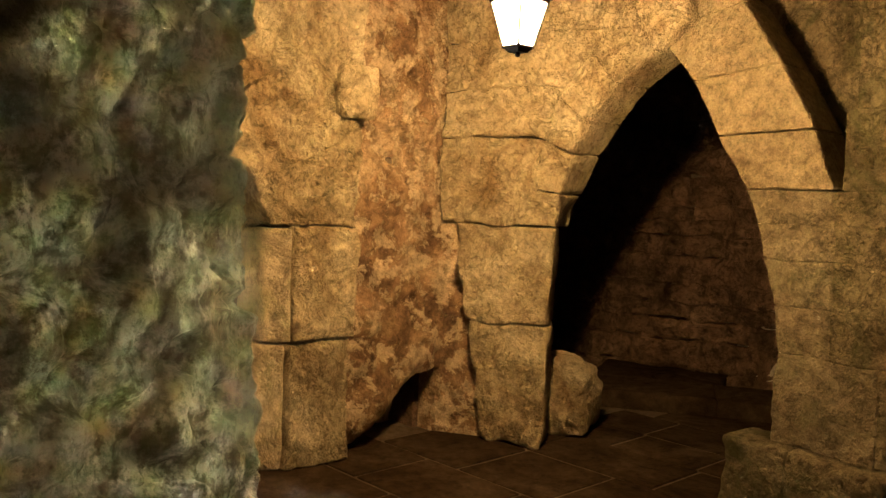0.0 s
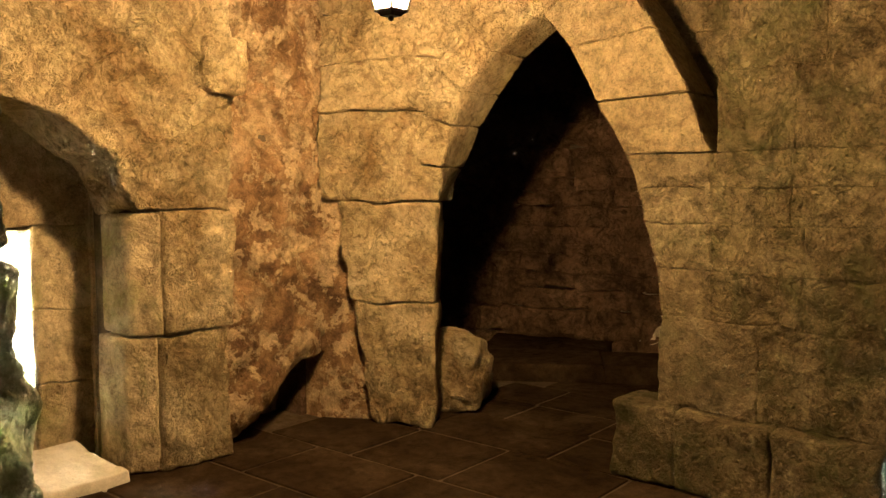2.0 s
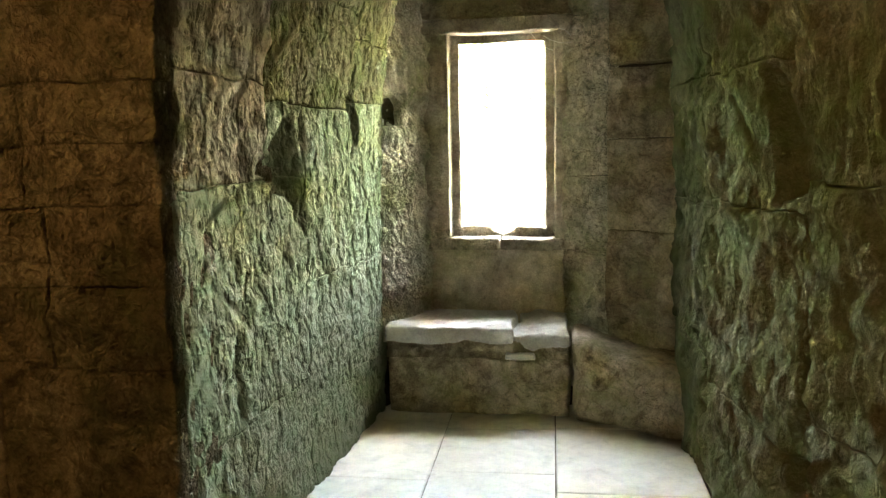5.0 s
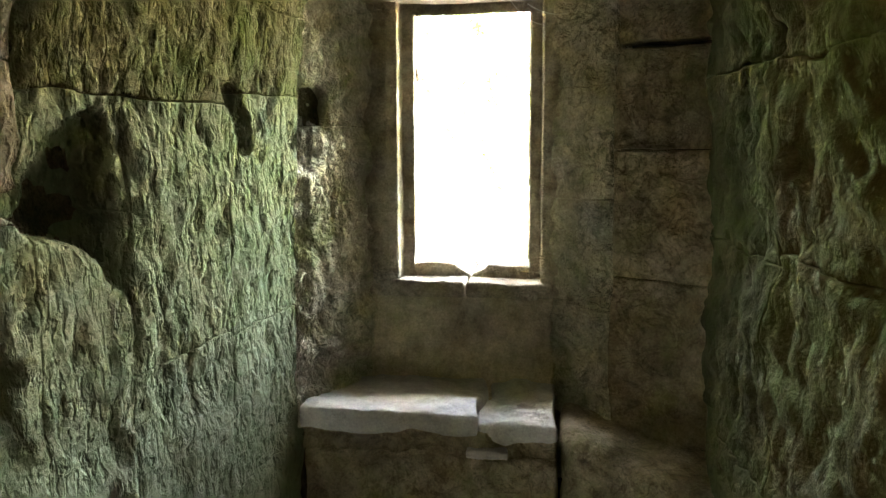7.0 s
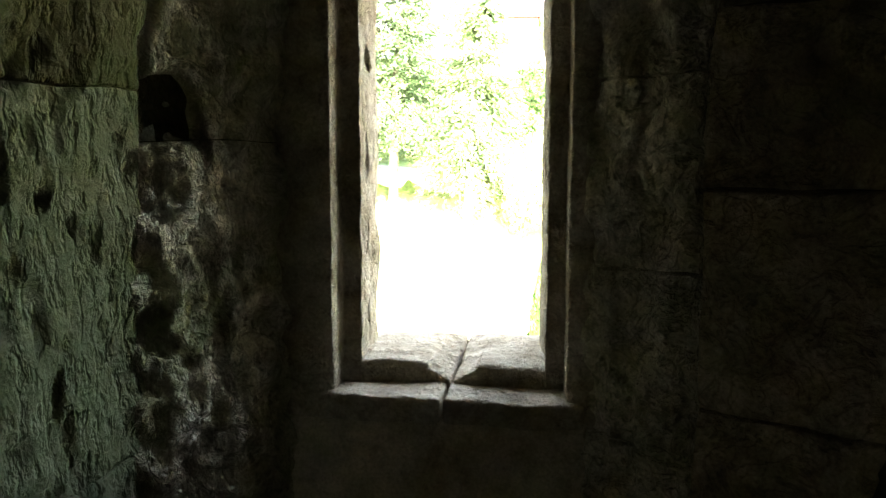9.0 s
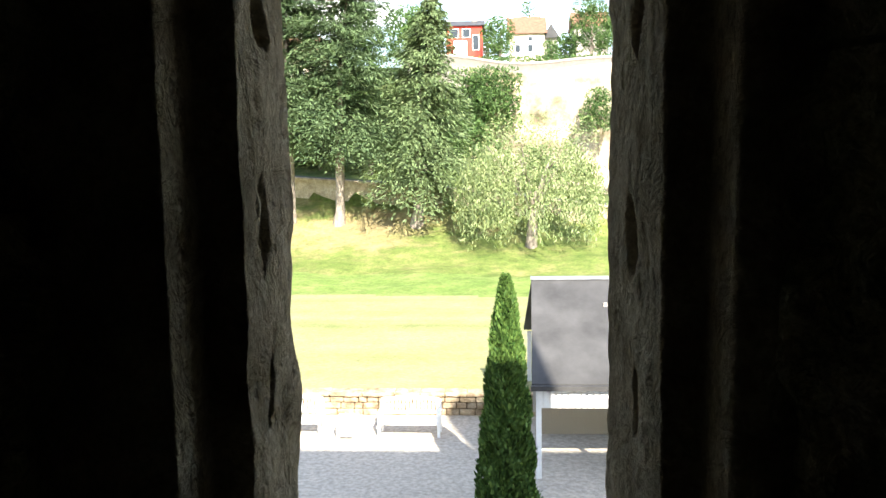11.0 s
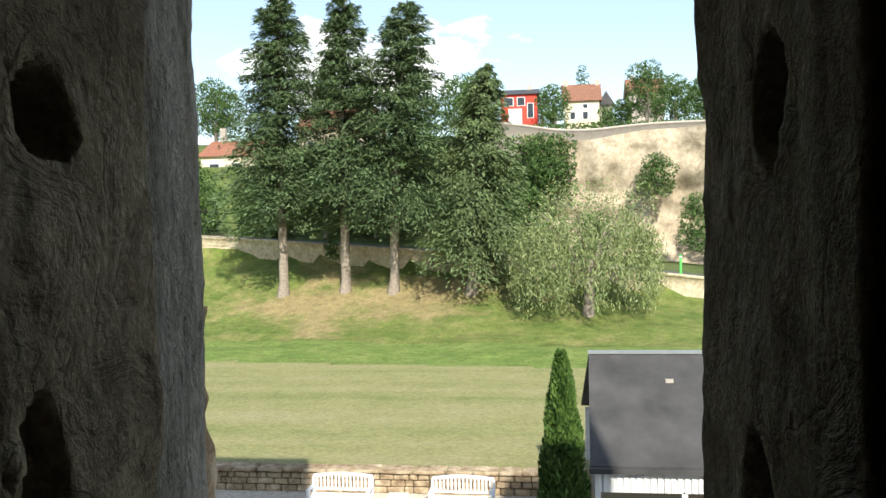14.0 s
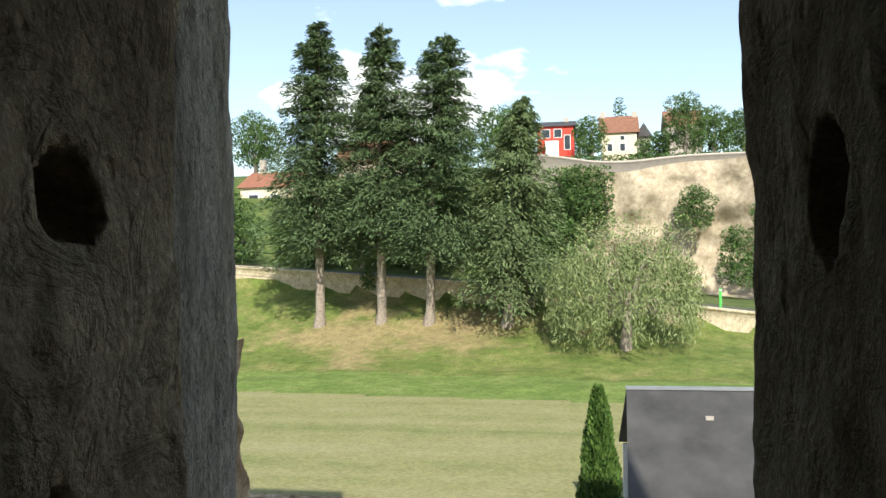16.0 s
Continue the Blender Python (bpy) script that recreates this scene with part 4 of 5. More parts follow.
def grass_mat(name, a, b, c, stripes=0.0, dry=None):
    m = Nodes(name)
    n = m.noise(0.55, 9, 0.7)
    if stripes:
        s = m.noise(1.0, 3, 0.5, co=m.stretch(0.04, 0.75, 0.05))
        n = m.mix(stripes, n, s)
    col = m.ramp(n, (0.32, a), (0.5, b), (0.68, c))
    if dry:
        sep = m.add("ShaderNodeSeparateXYZ", Vector=m.co)
        n = m.noise(0.22, 8, 0.7)
        band = m.math("ADD", m.math("MULTIPLY", n, 26.0), m.math("MULTIPLY", m.math("ABSOLUTE", m.math("SUBTRACT", sep.outputs[1], 54.5), 0.0), -1.0))
        side = m.math("MULTIPLY", m.math("ABSOLUTE", m.math("ADD", sep.outputs[0], 12.5), 0.0), -0.55)
        spot = m.ramp(m.math("MULTIPLY", m.math("ADD", band, side), 0.1), (0.62, 0.0), (1.0, 0.6))
        col = m.mix(spot, col, dry)
    tuft = m.ramp(m.noise(1.7, 7, 0.72, warp=0.4), (0.34, 0.62), (0.5, 0.98), (0.66, 1.28))
    col = m.mix(0.2 if stripes else 0.75, col, tuft, "MULTIPLY")
    f = m.noise(7, 6, 0.7)
    col = m.mix(0.8, col, m.ramp(f, (0.28, 0.6), (0.72, 1.35)), "MULTIPLY")
    return m.done(col, 0.95, f, 0.6, 0.06)


LAWN = grass_mat("mown_half_dry_lawn", (0.175, 0.20, 0.07), (0.255, 0.25, 0.11), (0.305, 0.285, 0.15), 0.5)
STRIP = grass_mat("fresh_green_grass", (0.105, 0.17, 0.035), (0.15, 0.21, 0.05), (0.20, 0.24, 0.075))
BANK = grass_mat("rough_grass_bank", (0.075, 0.12, 0.022), (0.135, 0.17, 0.042), (0.21, 0.20, 0.075), dry=(0.36, 0.255, 0.145))
HILL = grass_mat("wooded_hill_grass", (0.05, 0.09, 0.02), (0.09, 0.13, 0.035), (0.16, 0.17, 0.07))
GRAVEL = plain_mat("pale_gravel", (0.45, 0.40, 0.33), 0.35, 9, 0.95, 0.7)
ASPHALT = plain_mat("grey_road", (0.10, 0.10, 0.10), 0.25, 2, 0.9, 0.1)
WALLSTONE = stone_mat("garden_wall_rubble", (0.20, 0.14, 0.09), (0.38, 0.29, 0.19), (0.55, 0.46, 0.33), pits=0.6, grain=0.35, bump=0.9)
ROADWALL = stone_mat("pale_limewashed_wall", (0.40, 0.33, 0.22), (0.52, 0.44, 0.31), (0.60, 0.53, 0.40), pits=0.2, grain=0.3, bump=0.5)
CLIFF = stone_mat("sandstone_cliff", (0.34, 0.275, 0.195), (0.46, 0.385, 0.28), (0.55, 0.475, 0.36), pits=0.2, grain=0.2, bump=0.3, mottle=0.35)
WHITE = plain_mat("white_paint", (0.80, 0.80, 0.80), 0.06, 12, 0.5, 0.1)
SPRUCE = leaf_mat("spruce_needles", (0.066, 0.108, 0.046), (0.135, 0.192, 0.085))
LARCH = leaf_mat("soft_light_needles", (0.095, 0.14, 0.055), (0.17, 0.225, 0.10))
WILLOW = leaf_mat("willow_leaves", (0.13, 0.18, 0.065), (0.27, 0.31, 0.14))
BROAD = leaf_mat("broad_leaves", (0.035, 0.075, 0.02), (0.11, 0.18, 0.05))
THUJA = leaf_mat("thuja_leaves", (0.03, 0.075, 0.015), (0.12, 0.20, 0.045))
BARK = plain_mat("grey_bark", (0.26, 0.22, 0.18), 0.4, 6, 0.95, 0.8)
SLATE = plain_mat("dark_slate_roof", (0.064, 0.063, 0.063), 0.5, 0.9, 0.55, 0.2)
TILE = plain_mat("brown_roof_tile", (0.23, 0.115, 0.075), 0.3, 3, 0.8, 0.3)
RED = plain_mat("red_render", (0.62, 0.07, 0.05), 0.1, 2, 0.8, 0.1)
CREAM = plain_mat("cream_render", (0.70, 0.62, 0.47), 0.1, 2, 0.85, 0.1)
GREYWALL = plain_mat("grey_render", (0.42, 0.38, 0.33), 0.15, 2, 0.85, 0.1)
PANE = plain_mat("dark_window_pane", (0.04, 0.05, 0.06), 0.2, 2, 0.15, 0.0)
REED = plain_mat("woven_reed_screen", (0.30, 0.25, 0.18), 0.3, 40, 0.9, 0.5)

GZ, LZ = -5.75, -5.10

# ---- outdoors: ground ----


def road_y(x):
    return 61.5 - 0.145 * (x + 24) if x > -24 else 61.5


def road_z(x):
    x = min(max(x, -40), 30)
    return -0.55 - 0.075 * (x + 24) if x < -4.1 else -2.04 - 0.117 * (x + 4.1)


def ground_z(x, y):
    if y < 22.15:
        return GZ
    u = y + 0.1 * x
    ry, rz = road_y(x), road_z(x)
    if y < ry:
        b = 44.8
        t = (u - b) / max(ry + 0.1 * x - b, 1)
        k = min(max(t, 0), 1) ** 1.5
        return LZ + (rz - LZ) * k
    top = rz + 1.25
    if y < ry + 8:
        return top
    plateau = 10.5 + 0.11 * min(max(y - 86, 0), 22) + 0.03 * max(y - 108, 0)
    wild = min((y - ry - 8) / 22, 1)
    wild = wild * wild * (3 - 2 * wild)
    sheer = min(max((y - 86.2) / 0.6, 0), 1)
    k = min(max((x + 6) / 4, 0), 1)
    return top + (plateau - top) * (wild * (1 - k) + sheer * k)


xs = np.r_[np.linspace(-400, -60, 12), np.linspace(-55, 45, 101), np.linspace(50, 400, 12)]
ys = np.r_[0.90, np.linspace(2, 22.12, 22), 22.16, np.linspace(22.6, 75, 106), np.linspace(76, 140, 90), np.linspace(150, 700, 12)]
grid = np.array([[(x, y, ground_z(x, y)) for x in xs] for y in ys])
noise_z = fbm(grid.reshape(-1, 3) * [1, 1, 0], 0.35, 3).reshape(grid.shape[:2]) * np.where(grid[..., 1] > 57, 0.03, np.where(grid[..., 1] > 40, 0.14, 0.01))
grid[..., 2] += noise_z
ground = sheet("ground", grid, [GRAVEL, LAWN, STRIP, BANK, HILL, ASPHALT])
for f in ground.data.polygons:
    c = f.center
    u = c.y + 0.1 * c.x
    ry = road_y(c.x)
    f.material_index = 0 if c.y < 22.3 else 1 if u < 38.2 else 2 if u < 45.2 else 3 if c.y < ry else 5 if c.y < ry + 6 else 4
tagged(ground, "gravel court, mown lawn and grass bank rising to a hill", "ground", kind="structure")

# low retaining wall between gravel and lawn
rng = random.Random(2)
low = thing("garden_wall", "low rubble retaining wall with flat coping stones", "garden wall", kind="structure")
prism("core", [(-30, 22.12), (14, 22.12), (14, 22.5), (-30, 22.5)], GZ - 0.2, LZ - 0.06, MORTAR, low)
x = -16.0
while x < 1.5:
    w = rng.uniform(0.5, 0.95)
    stone("coping", [(x + 0.01, 22.0, LZ + 0.02), (x + w - 0.01, 22.0, LZ + 0.02), (x + w - 0.01, 22.55, LZ + 0.02), (x + 0.01, 22.55, LZ + 0.02)], (0, 0, -0.10), WALLSTONE, low, r=0.02, step=0.2)
    x += w
z = GZ
for h in (0.20, 0.18, 0.17):
    x = -12.0
    while x < 1.5:
        w = rng.uniform(0.22, 0.5)
        stone("stone", upright_quad((x + 0.012, 22.06), (x + w - 0.012, 22.06), z + 0.01, z + h - 0.01), (0, 0.15, 0), WALLSTONE, low, r=0.03, step=0.15, coarse=0.02)
        x += w
    z += h

# road wall on top of the bank
wall_road = thing("road_wall", "pale sloping wall along the road above the bank", "wall", kind="structure")
xr = np.linspace(-40, 26, 180)
prof = []
for dz, dy in ((-1.0, -0.05), (0.3, -0.05), (0.75, -0.03), (1.20, 0.0), (1.24, -0.10), (1.40, -0.10), (1.42, 0.35), (1.0, 0.36)):
    prof.append([(a, road_y(a) - 0.2 + dy + 0.05 * noise.noise((a * 0.8, dz, 0)), road_z(a) + dz + 0.04 * noise.noise((a * 0.5, dz * 3, 4))) for a in xr])
sheet("wall_face", np.array(prof), ROADWALL, wall_road)

# cliff under the plateau, with the wall on its edge
cl = thing("cliff", "pale quarried sandstone cliff with bushes at its foot", "cliff", kind="structure")
cx, cz = np.meshgrid(np.linspace(-3, 34, 150), np.linspace(-6, 11.0, 80))
p = np.stack([cx, 84.0 + 0 * cx, cz], -1).reshape(-1, 3)
top = 10.4 - 0.9 * np.exp(-((p[:, 0] - 3) / 4) ** 2)
p[:, 2] = -6 + (p[:, 2] + 6) * (top + 6) / 17
p[:, 1] -= 1.6 * fbm(p, 0.16, 3) + 0.18 * fbm(p, 0.7, 3) + np.clip(2 - p[:, 2], 0, 9) * 0.4 + 2.5 * np.clip((p[:, 0] - 12) / 4, 0, 1)
sheet("rock_face", p.reshape(*cx.shape, 3), CLIFF, cl)
rim = thing("rim_wall", "grey retaining wall along the edge of the cliff", "wall", kind="structure")
pr = []
for dz, dy in ((-2.5, 0.0), (1.1, 0.0), (1.15, -0.12), (1.35, -0.12), (1.35, 0.4)):
    pr.append([(a, 84.6 + dy + 0.03 * (a + 4), 9.9 + dz + 0.10 * max(-a, 0) - 0.5 * math.exp(-((a - 3) / 5) ** 2)) for a in np.linspace(-9, 34, 60)])
sheet("wall_face", np.array(pr), GREYWALL, rim)

# ---- trees ----


def quads(name, c, along_v, up_v, length, width, material, parent):
    """Many small leaves: centres, directions, cross directions and sizes as arrays."""
    a = along_v / np.linalg.norm(along_v, axis=1, keepdims=True) * length[:, None] / 2
    b = np.cross(along_v, up_v)
    b = b / np.maximum(np.linalg.norm(b, axis=1, keepdims=True), 1e-6) * width[:, None] / 2
    v = np.stack([c - a, c + b * 0.9 - a * 0.1, c + a, c - b * 0.9 - a * 0.1], 1).reshape(-1, 3)
    f = np.arange(len(v)).reshape(-1, 4)
    return mesh_object(name, v, f.tolist(), material, parent, smooth=False)


def trunk_mesh(parent, points, radii, material=BARK, name="trunk", sides=10):
    v, f = [], []
    for i, (p, r) in enumerate(zip(points, radii)):
        for k in range(sides):
            t = 2 * math.pi * k / sides
            q = r * (1 + 0.14 * math.sin(3 * t + i))
            v.append((p[0] + q * math.cos(t), p[1] + q * math.sin(t), p[2]))
    for i in range(len(points) - 1):
        for k in range(sides):
            f.append((i * sides + k, i * sides + (k + 1) % sides, (i + 1) * sides + (k + 1) % sides, (i + 1) * sides + k))
    return mesh_object(name, v, f, material, parent)


def conifer(label, x, y, z, height, bare, radius, seed, material=SPRUCE, lean=0.0, droop=1.0, sparse=1.0):
    r = np.random.RandomState(seed)
    ob = thing("spruce_tree" if material is SPRUCE else "larch_tree", label, "tree", group="conifers on the bank", at=(x, y, z))
    n = 9
    trunk_mesh(ob, [(lean * (k / n) ** 1.5 + 0.1 * math.sin(k), 0, (-0.9 if k == 0 else 0.1 + (height - 0.3) * k / n) if k != 1 else 0.55) for k in range(n + 1)], [0.55 if k == 0 else 0.33 * (1 - k / n) + 0.03 for k in range(n + 1)])
    C, A, U, L, W = [], [], [], [], []
    h = bare
    while h < height - 0.15:
        f = (h - bare) / (height - bare)
        reach = 1.22 * radius * (1.01 - f) ** 0.68 * (0.74 + 0.26 * min(f / 0.12, 1))
        for k in range(13 if f < 0.9 else 8):
            az = r.rand() * 2 * math.pi
            hb = h + r.uniform(-0.36, 0.36) * min(1.0, (1.05 - f) * 3)
            ln = reach * r.uniform(0.62, 1.12) + 0.15
            m = int((46 + 50 * ln) * sparse)
            t = r.rand(m) ** 0.7
            side = r.normal(0, 0.16, m) * ln * (0.25 + t * 0.7) ** 0.8
            rise = ln * ((0.30 + 0.35 * f) * t - (0.62 - 0.30 * f) * droop * t * t)
            d = np.array([math.cos(az), math.sin(az)])
            e = np.array([-d[1], d[0]])
            px = lean * (hb / height) ** 1.5 + d[0] * t * ln + e[0] * side
            py = d[1] * t * ln + e[1] * side
            hang = r.rand(m) ** 1.6 * min(0.75, 0.25 + 0.3 * ln) * droop * (1 - 0.6 * f)
            C.append(np.stack([px, py, hb + rise - hang + r.normal(0, 0.05, m)], 1))
            A.append(np.stack([d[0] + e[0] * np.sign(side) * r.rand(m) * 1.4, d[1] + e[1] * np.sign(side) * r.rand(m) * 1.4, r.normal(-0.35 * droop, 0.4, m)], 1))
            U.append(np.stack([r.normal(0, 0.4, m), r.normal(0, 0.4, m), np.ones(m)], 1))
            L.append(r.uniform(0.22, 0.52, m))
            W.append(r.uniform(0.06, 0.13, m))
        h += 0.46 + 0.30 * (1 - f)
    m = 30
    C.append(np.stack([lean + r.normal(0, 0.10, m), r.normal(0, 0.10, m), height - r.rand(m) * 0.9], 1))
    A.append(np.stack([r.normal(0, 0.3, m), r.normal(0, 0.3, m), np.ones(m)], 1))
    U.append(r.normal(0, 1, (m, 3)))
    L.append(np.full(m, 0.45))
    W.append(np.full(m, 0.12))
    quads("crown", *[np.concatenate(q) for q in (C, A, U, L, W)], material, ob)
    return ob


def clumps(r, centres, radii, per, leaf):
    C, A, U, L, W = [], [], [], [], []
    for c, q in zip(centres, radii):
        m = int(per * q * q)
        d = r.normal(0, 1, (m, 3))
        d /= np.linalg.norm(d, axis=1, keepdims=True)
        C.append(np.array(c) + d * (q * r.uniform(0.55, 1.08, m) ** 0.7)[:, None] * [1, 1, 0.8])
        A.append(d + r.normal(0, 0.7, (m, 3)))
        U.append(r.normal(0, 1, (m, 3)))
        L.append(r.uniform(0.7, 1.4, m) * leaf)
        W.append(r.uniform(0.4, 0.8, m) * leaf)
    return [np.concatenate(v) for v in (C, A, U, L, W)]


def broadleaf(name, label, x, y, z, height, spread, seed, material=BROAD, trunk=0.3, per=120, leaf=0.34, group="trees on the hill"):
    r = np.random.RandomState(seed)
    ob = thing(name, label, "tree" if trunk else "bush", group=group, at=(x, y, z))
    if trunk:
        trunk_mesh(ob, [(0, 0, -0.4), (0.1, 0, height * trunk), (0.2, 0.1, height * 0.7)], [0.05 * height * 0.6 + 0.08, 0.035 * height * 0.6 + 0.05, 0.04])
        for k in range(5):
            az = k * 1.3
            trunk_mesh(ob, [(0.1, 0, height * (trunk + 0.05 * k)), (math.cos(az) * spread * 0.35, math.sin(az) * spread * 0.35, height * (trunk + 0.3))], [0.10, 0.03], name="limb", sides=6)
    n = 16
    lo = height * (trunk * 0.8)
    ctr, rad = [], []
    for k in range(n):
        f = (k + 0.5) / n
        zc = lo + (height - lo) * (0.12 + 0.78 * f)
        reach = spread * math.sqrt(max(1 - (2 * f - 0.85) ** 2 * 0.75, 0.05)) * 0.62
        a = k * 2.4 + r.rand()
        ctr.append((math.cos(a) * reach * r.uniform(0.5, 1.0), math.sin(a) * reach * r.uniform(0.5, 1.0), zc))
        rad.append(spread * r.uniform(0.30, 0.46))
    quads("crown", *clumps(r, ctr, rad, per, leaf), material, ob)
    return ob


conifer("tall dark spruce with a bare lower trunk on the bank", -18.8, 55.5, -2.7, 20.9, 5.2, 4.1, 3, lean=0.3)
conifer("slim dark spruce with a gappy crown on the bank", -14.4, 55.6, -2.65, 20.4, 5.2, 3.4, 5, lean=0.5, sparse=0.85)
conifer("broad dark spruce standing on the bank", -11.05, 55.7, -2.6, 19.4, 5.0, 4.5, 8, lean=1.5)
conifer("light green drooping larch beside the spruces", -5.6, 55.4, -2.5, 14.6, 2.8, 3.7, 12, material=LARCH, lean=1.4, droop=1.5)

# willow with hanging shoots
wl = thing("willow_tree", "pale green weeping willow on the grass bank", "tree", at=(2.0, 51.6, -4.3))
trunk_mesh(wl, [(0, 0, -0.4), (0.1, 0, 1.6), (0.3, 0, 3.6)], [0.42, 0.30, 0.16])
r = np.random.RandomState(21)
for k in range(7):
    az = k * 0.9
    trunk_mesh(wl, [(0.2, 0, 2.2), (1.4 * math.cos(az), 1.4 * math.sin(az), 4.6), (3.0 * math.cos(az), 3.0 * math.sin(az), 6.4)], [0.14, 0.09, 0.03], name="limb", sides=6)
ctr, rad = [], []
for k in range(46):
    az, q = k * 2.4, math.sqrt((k + 0.5) / 46)
    ctr.append((4.1 * q * math.cos(az) + r.normal(0, 0.3), 3.3 * q * math.sin(az), 7.6 - 2.6 * q**2 + r.normal(0, 0.5)))
    rad.append(r.uniform(0.7, 1.25))
C, A, U, L, W = [[v] for v in clumps(r, ctr, rad, 62, 0.17)]
for k in range(330):
    az, q = r.rand() * 2 * math.pi, r.uniform(0.3, 1.0) ** 0.5
    x0, y0 = 4.5 * q * math.cos(az), 3.6 * q * math.sin(az)
    z0 = 7.2 - 2.8 * q**2 + r.normal(0, 0.4)
    drop = min(z0 - r.uniform(0.0, 1.8), r.uniform(1.0, 6.5))
    m = int(14 + 12 * drop)
    t = r.rand(m)
    C.append(np.stack([x0 + 0.3 * t * math.cos(az) + r.normal(0, 0.2, m), y0 + 0.3 * t * math.sin(az) + r.normal(0, 0.2, m), z0 - drop * t], 1))
    A.append(np.stack([r.normal(0, 0.6, m), r.normal(0, 0.6, m), -np.ones(m)], 1))
    U.append(r.normal(0, 1, (m, 3)))
    L.append(r.uniform(0.15, 0.4, m))
    W.append(r.uniform(0.05, 0.11, m))
quads("crown", *[np.concatenate(q) for q in (C, A, U, L, W)], WILLOW, wl)

# clipped thuja in the court
th = thing("thuja", "slender tapered green thuja growing in the gravel", "tree", at=(0.16, 15.5, GZ))
r = np.random.RandomState(5)
m = 15000
zz = 5.0 * r.rand(m) ** 1.15
az = r.rand(m) * 2 * math.pi
rad = (0.56 * (1 - (zz / 5.0)) ** 0.6 + 0.03) * (1 + 0.13 * np.sin(az * 5 + zz * 6) + r.normal(0, 0.06, m)) * np.where(zz < 0.4, 0.7 + zz, 1)
C = np.stack([rad * np.cos(az), rad * np.sin(az), zz], 1)
A = np.stack([0.5 * np.cos(az) + r.normal(0, 0.3, m), 0.5 * np.sin(az) + r.normal(0, 0.3, m), np.ones(m)], 1)
quads("foliage", C, A, r.normal(0, 1, (m, 3)), r.uniform(0.08, 0.18, m), r.uniform(0.04, 0.08, m), THUJA, th)
v = trunk_mesh(th, [(0, 0, 4.8 * k / 8) for k in range(9)], [0.48 * (1 - k / 8.2) ** 0.6 for k in range(9)], THUJA, "inner_growth", 14)

# woods and bushes round the road and on the hill
for k, (x, y, h, s) in enumerate(((-31, 68, 6.5, 4.0), (-25, 70, 5, 3.6), (-20, 71, 8, 4.4), (-15.5, 71, 7, 4.0), (-11, 70, 8, 4.2), (-6.5, 71, 8, 4.2), (-2.5, 73, 6, 3.2), (-41, 76, 9, 4.5), (-14, 84, 7, 4.0), (-9, 86, 7, 4.0))):
    broadleaf("hill_tree", "dense dark green tree behind the road wall", x, y, ground_z(x, y) - 0.5, h, s, 40 + k, trunk=0.12, per=180, leaf=0.28)
for k, (x, y, z, h, s) in enumerate(((-1.2, 81, 4.8, 5.2, 2.4), (9.8, 81, 3.6, 4.2, 2.3), (12.5, 76, -2.0, 6.0, 2.4), (15.5, 77, -2.0, 8.5, 2.8), (3.5, 78, -2.0, 4.5, 2.4), (-16.3, 59.6, -1.0, 2.2, 0.8))):
    broadleaf("bush", "leafy green bush by the rock face", x, y, z, h, s, 70 + k, trunk=0.0, per=260, leaf=0.22, group="bushes by the cliff")
for k, (x, y, h, s) in enumerate(((0.2, 104, 6.0, 2.6), (11.0, 101, 7.8, 3.6), (14.5, 103, 6.0, 3.2), (8.2, 103, 3.6, 2.0), (4.2, 118, 10.5, 1.6), (-1.5, 116, 6.5, 2.4), (18, 104, 6.0, 3.2), (-9.5, 108, 8, 3.5), (-42, 100, 8, 4.5), (-26.5, 100, 9, 4.5), (6.2, 101, 3.0, 1.3))):
    broadleaf("garden_tree", "green garden tree among the hilltop houses", x, y, ground_z(x, y), h, s, 90 + k, trunk=0.15, per=190, leaf=0.27, group="hilltop garden trees")
hedge = thing("hedge", "clipped dark hedge along the plateau edge", "hedge")
r = np.random.RandomState(9)
quads("foliage", *clumps(r, [(x, 94 + 0.4 * math.sin(x), 11.9) for x in np.linspace(-4, 22, 40)], [0.7] * 40, 190, 0.3), BROAD, hedge)
ivy = thing("ivy", "thick green ivy over the end of the cliff wall", "ivy")
quads("foliage", *clumps(r, [(-3.6 + 1.0 * (k % 6), 82.2, 4.6 + 0.95 * (k // 6)) for k in range(36)], [1.0] * 36, 130, 0.32), BROAD, ivy)

# ---- houses on the hill ----


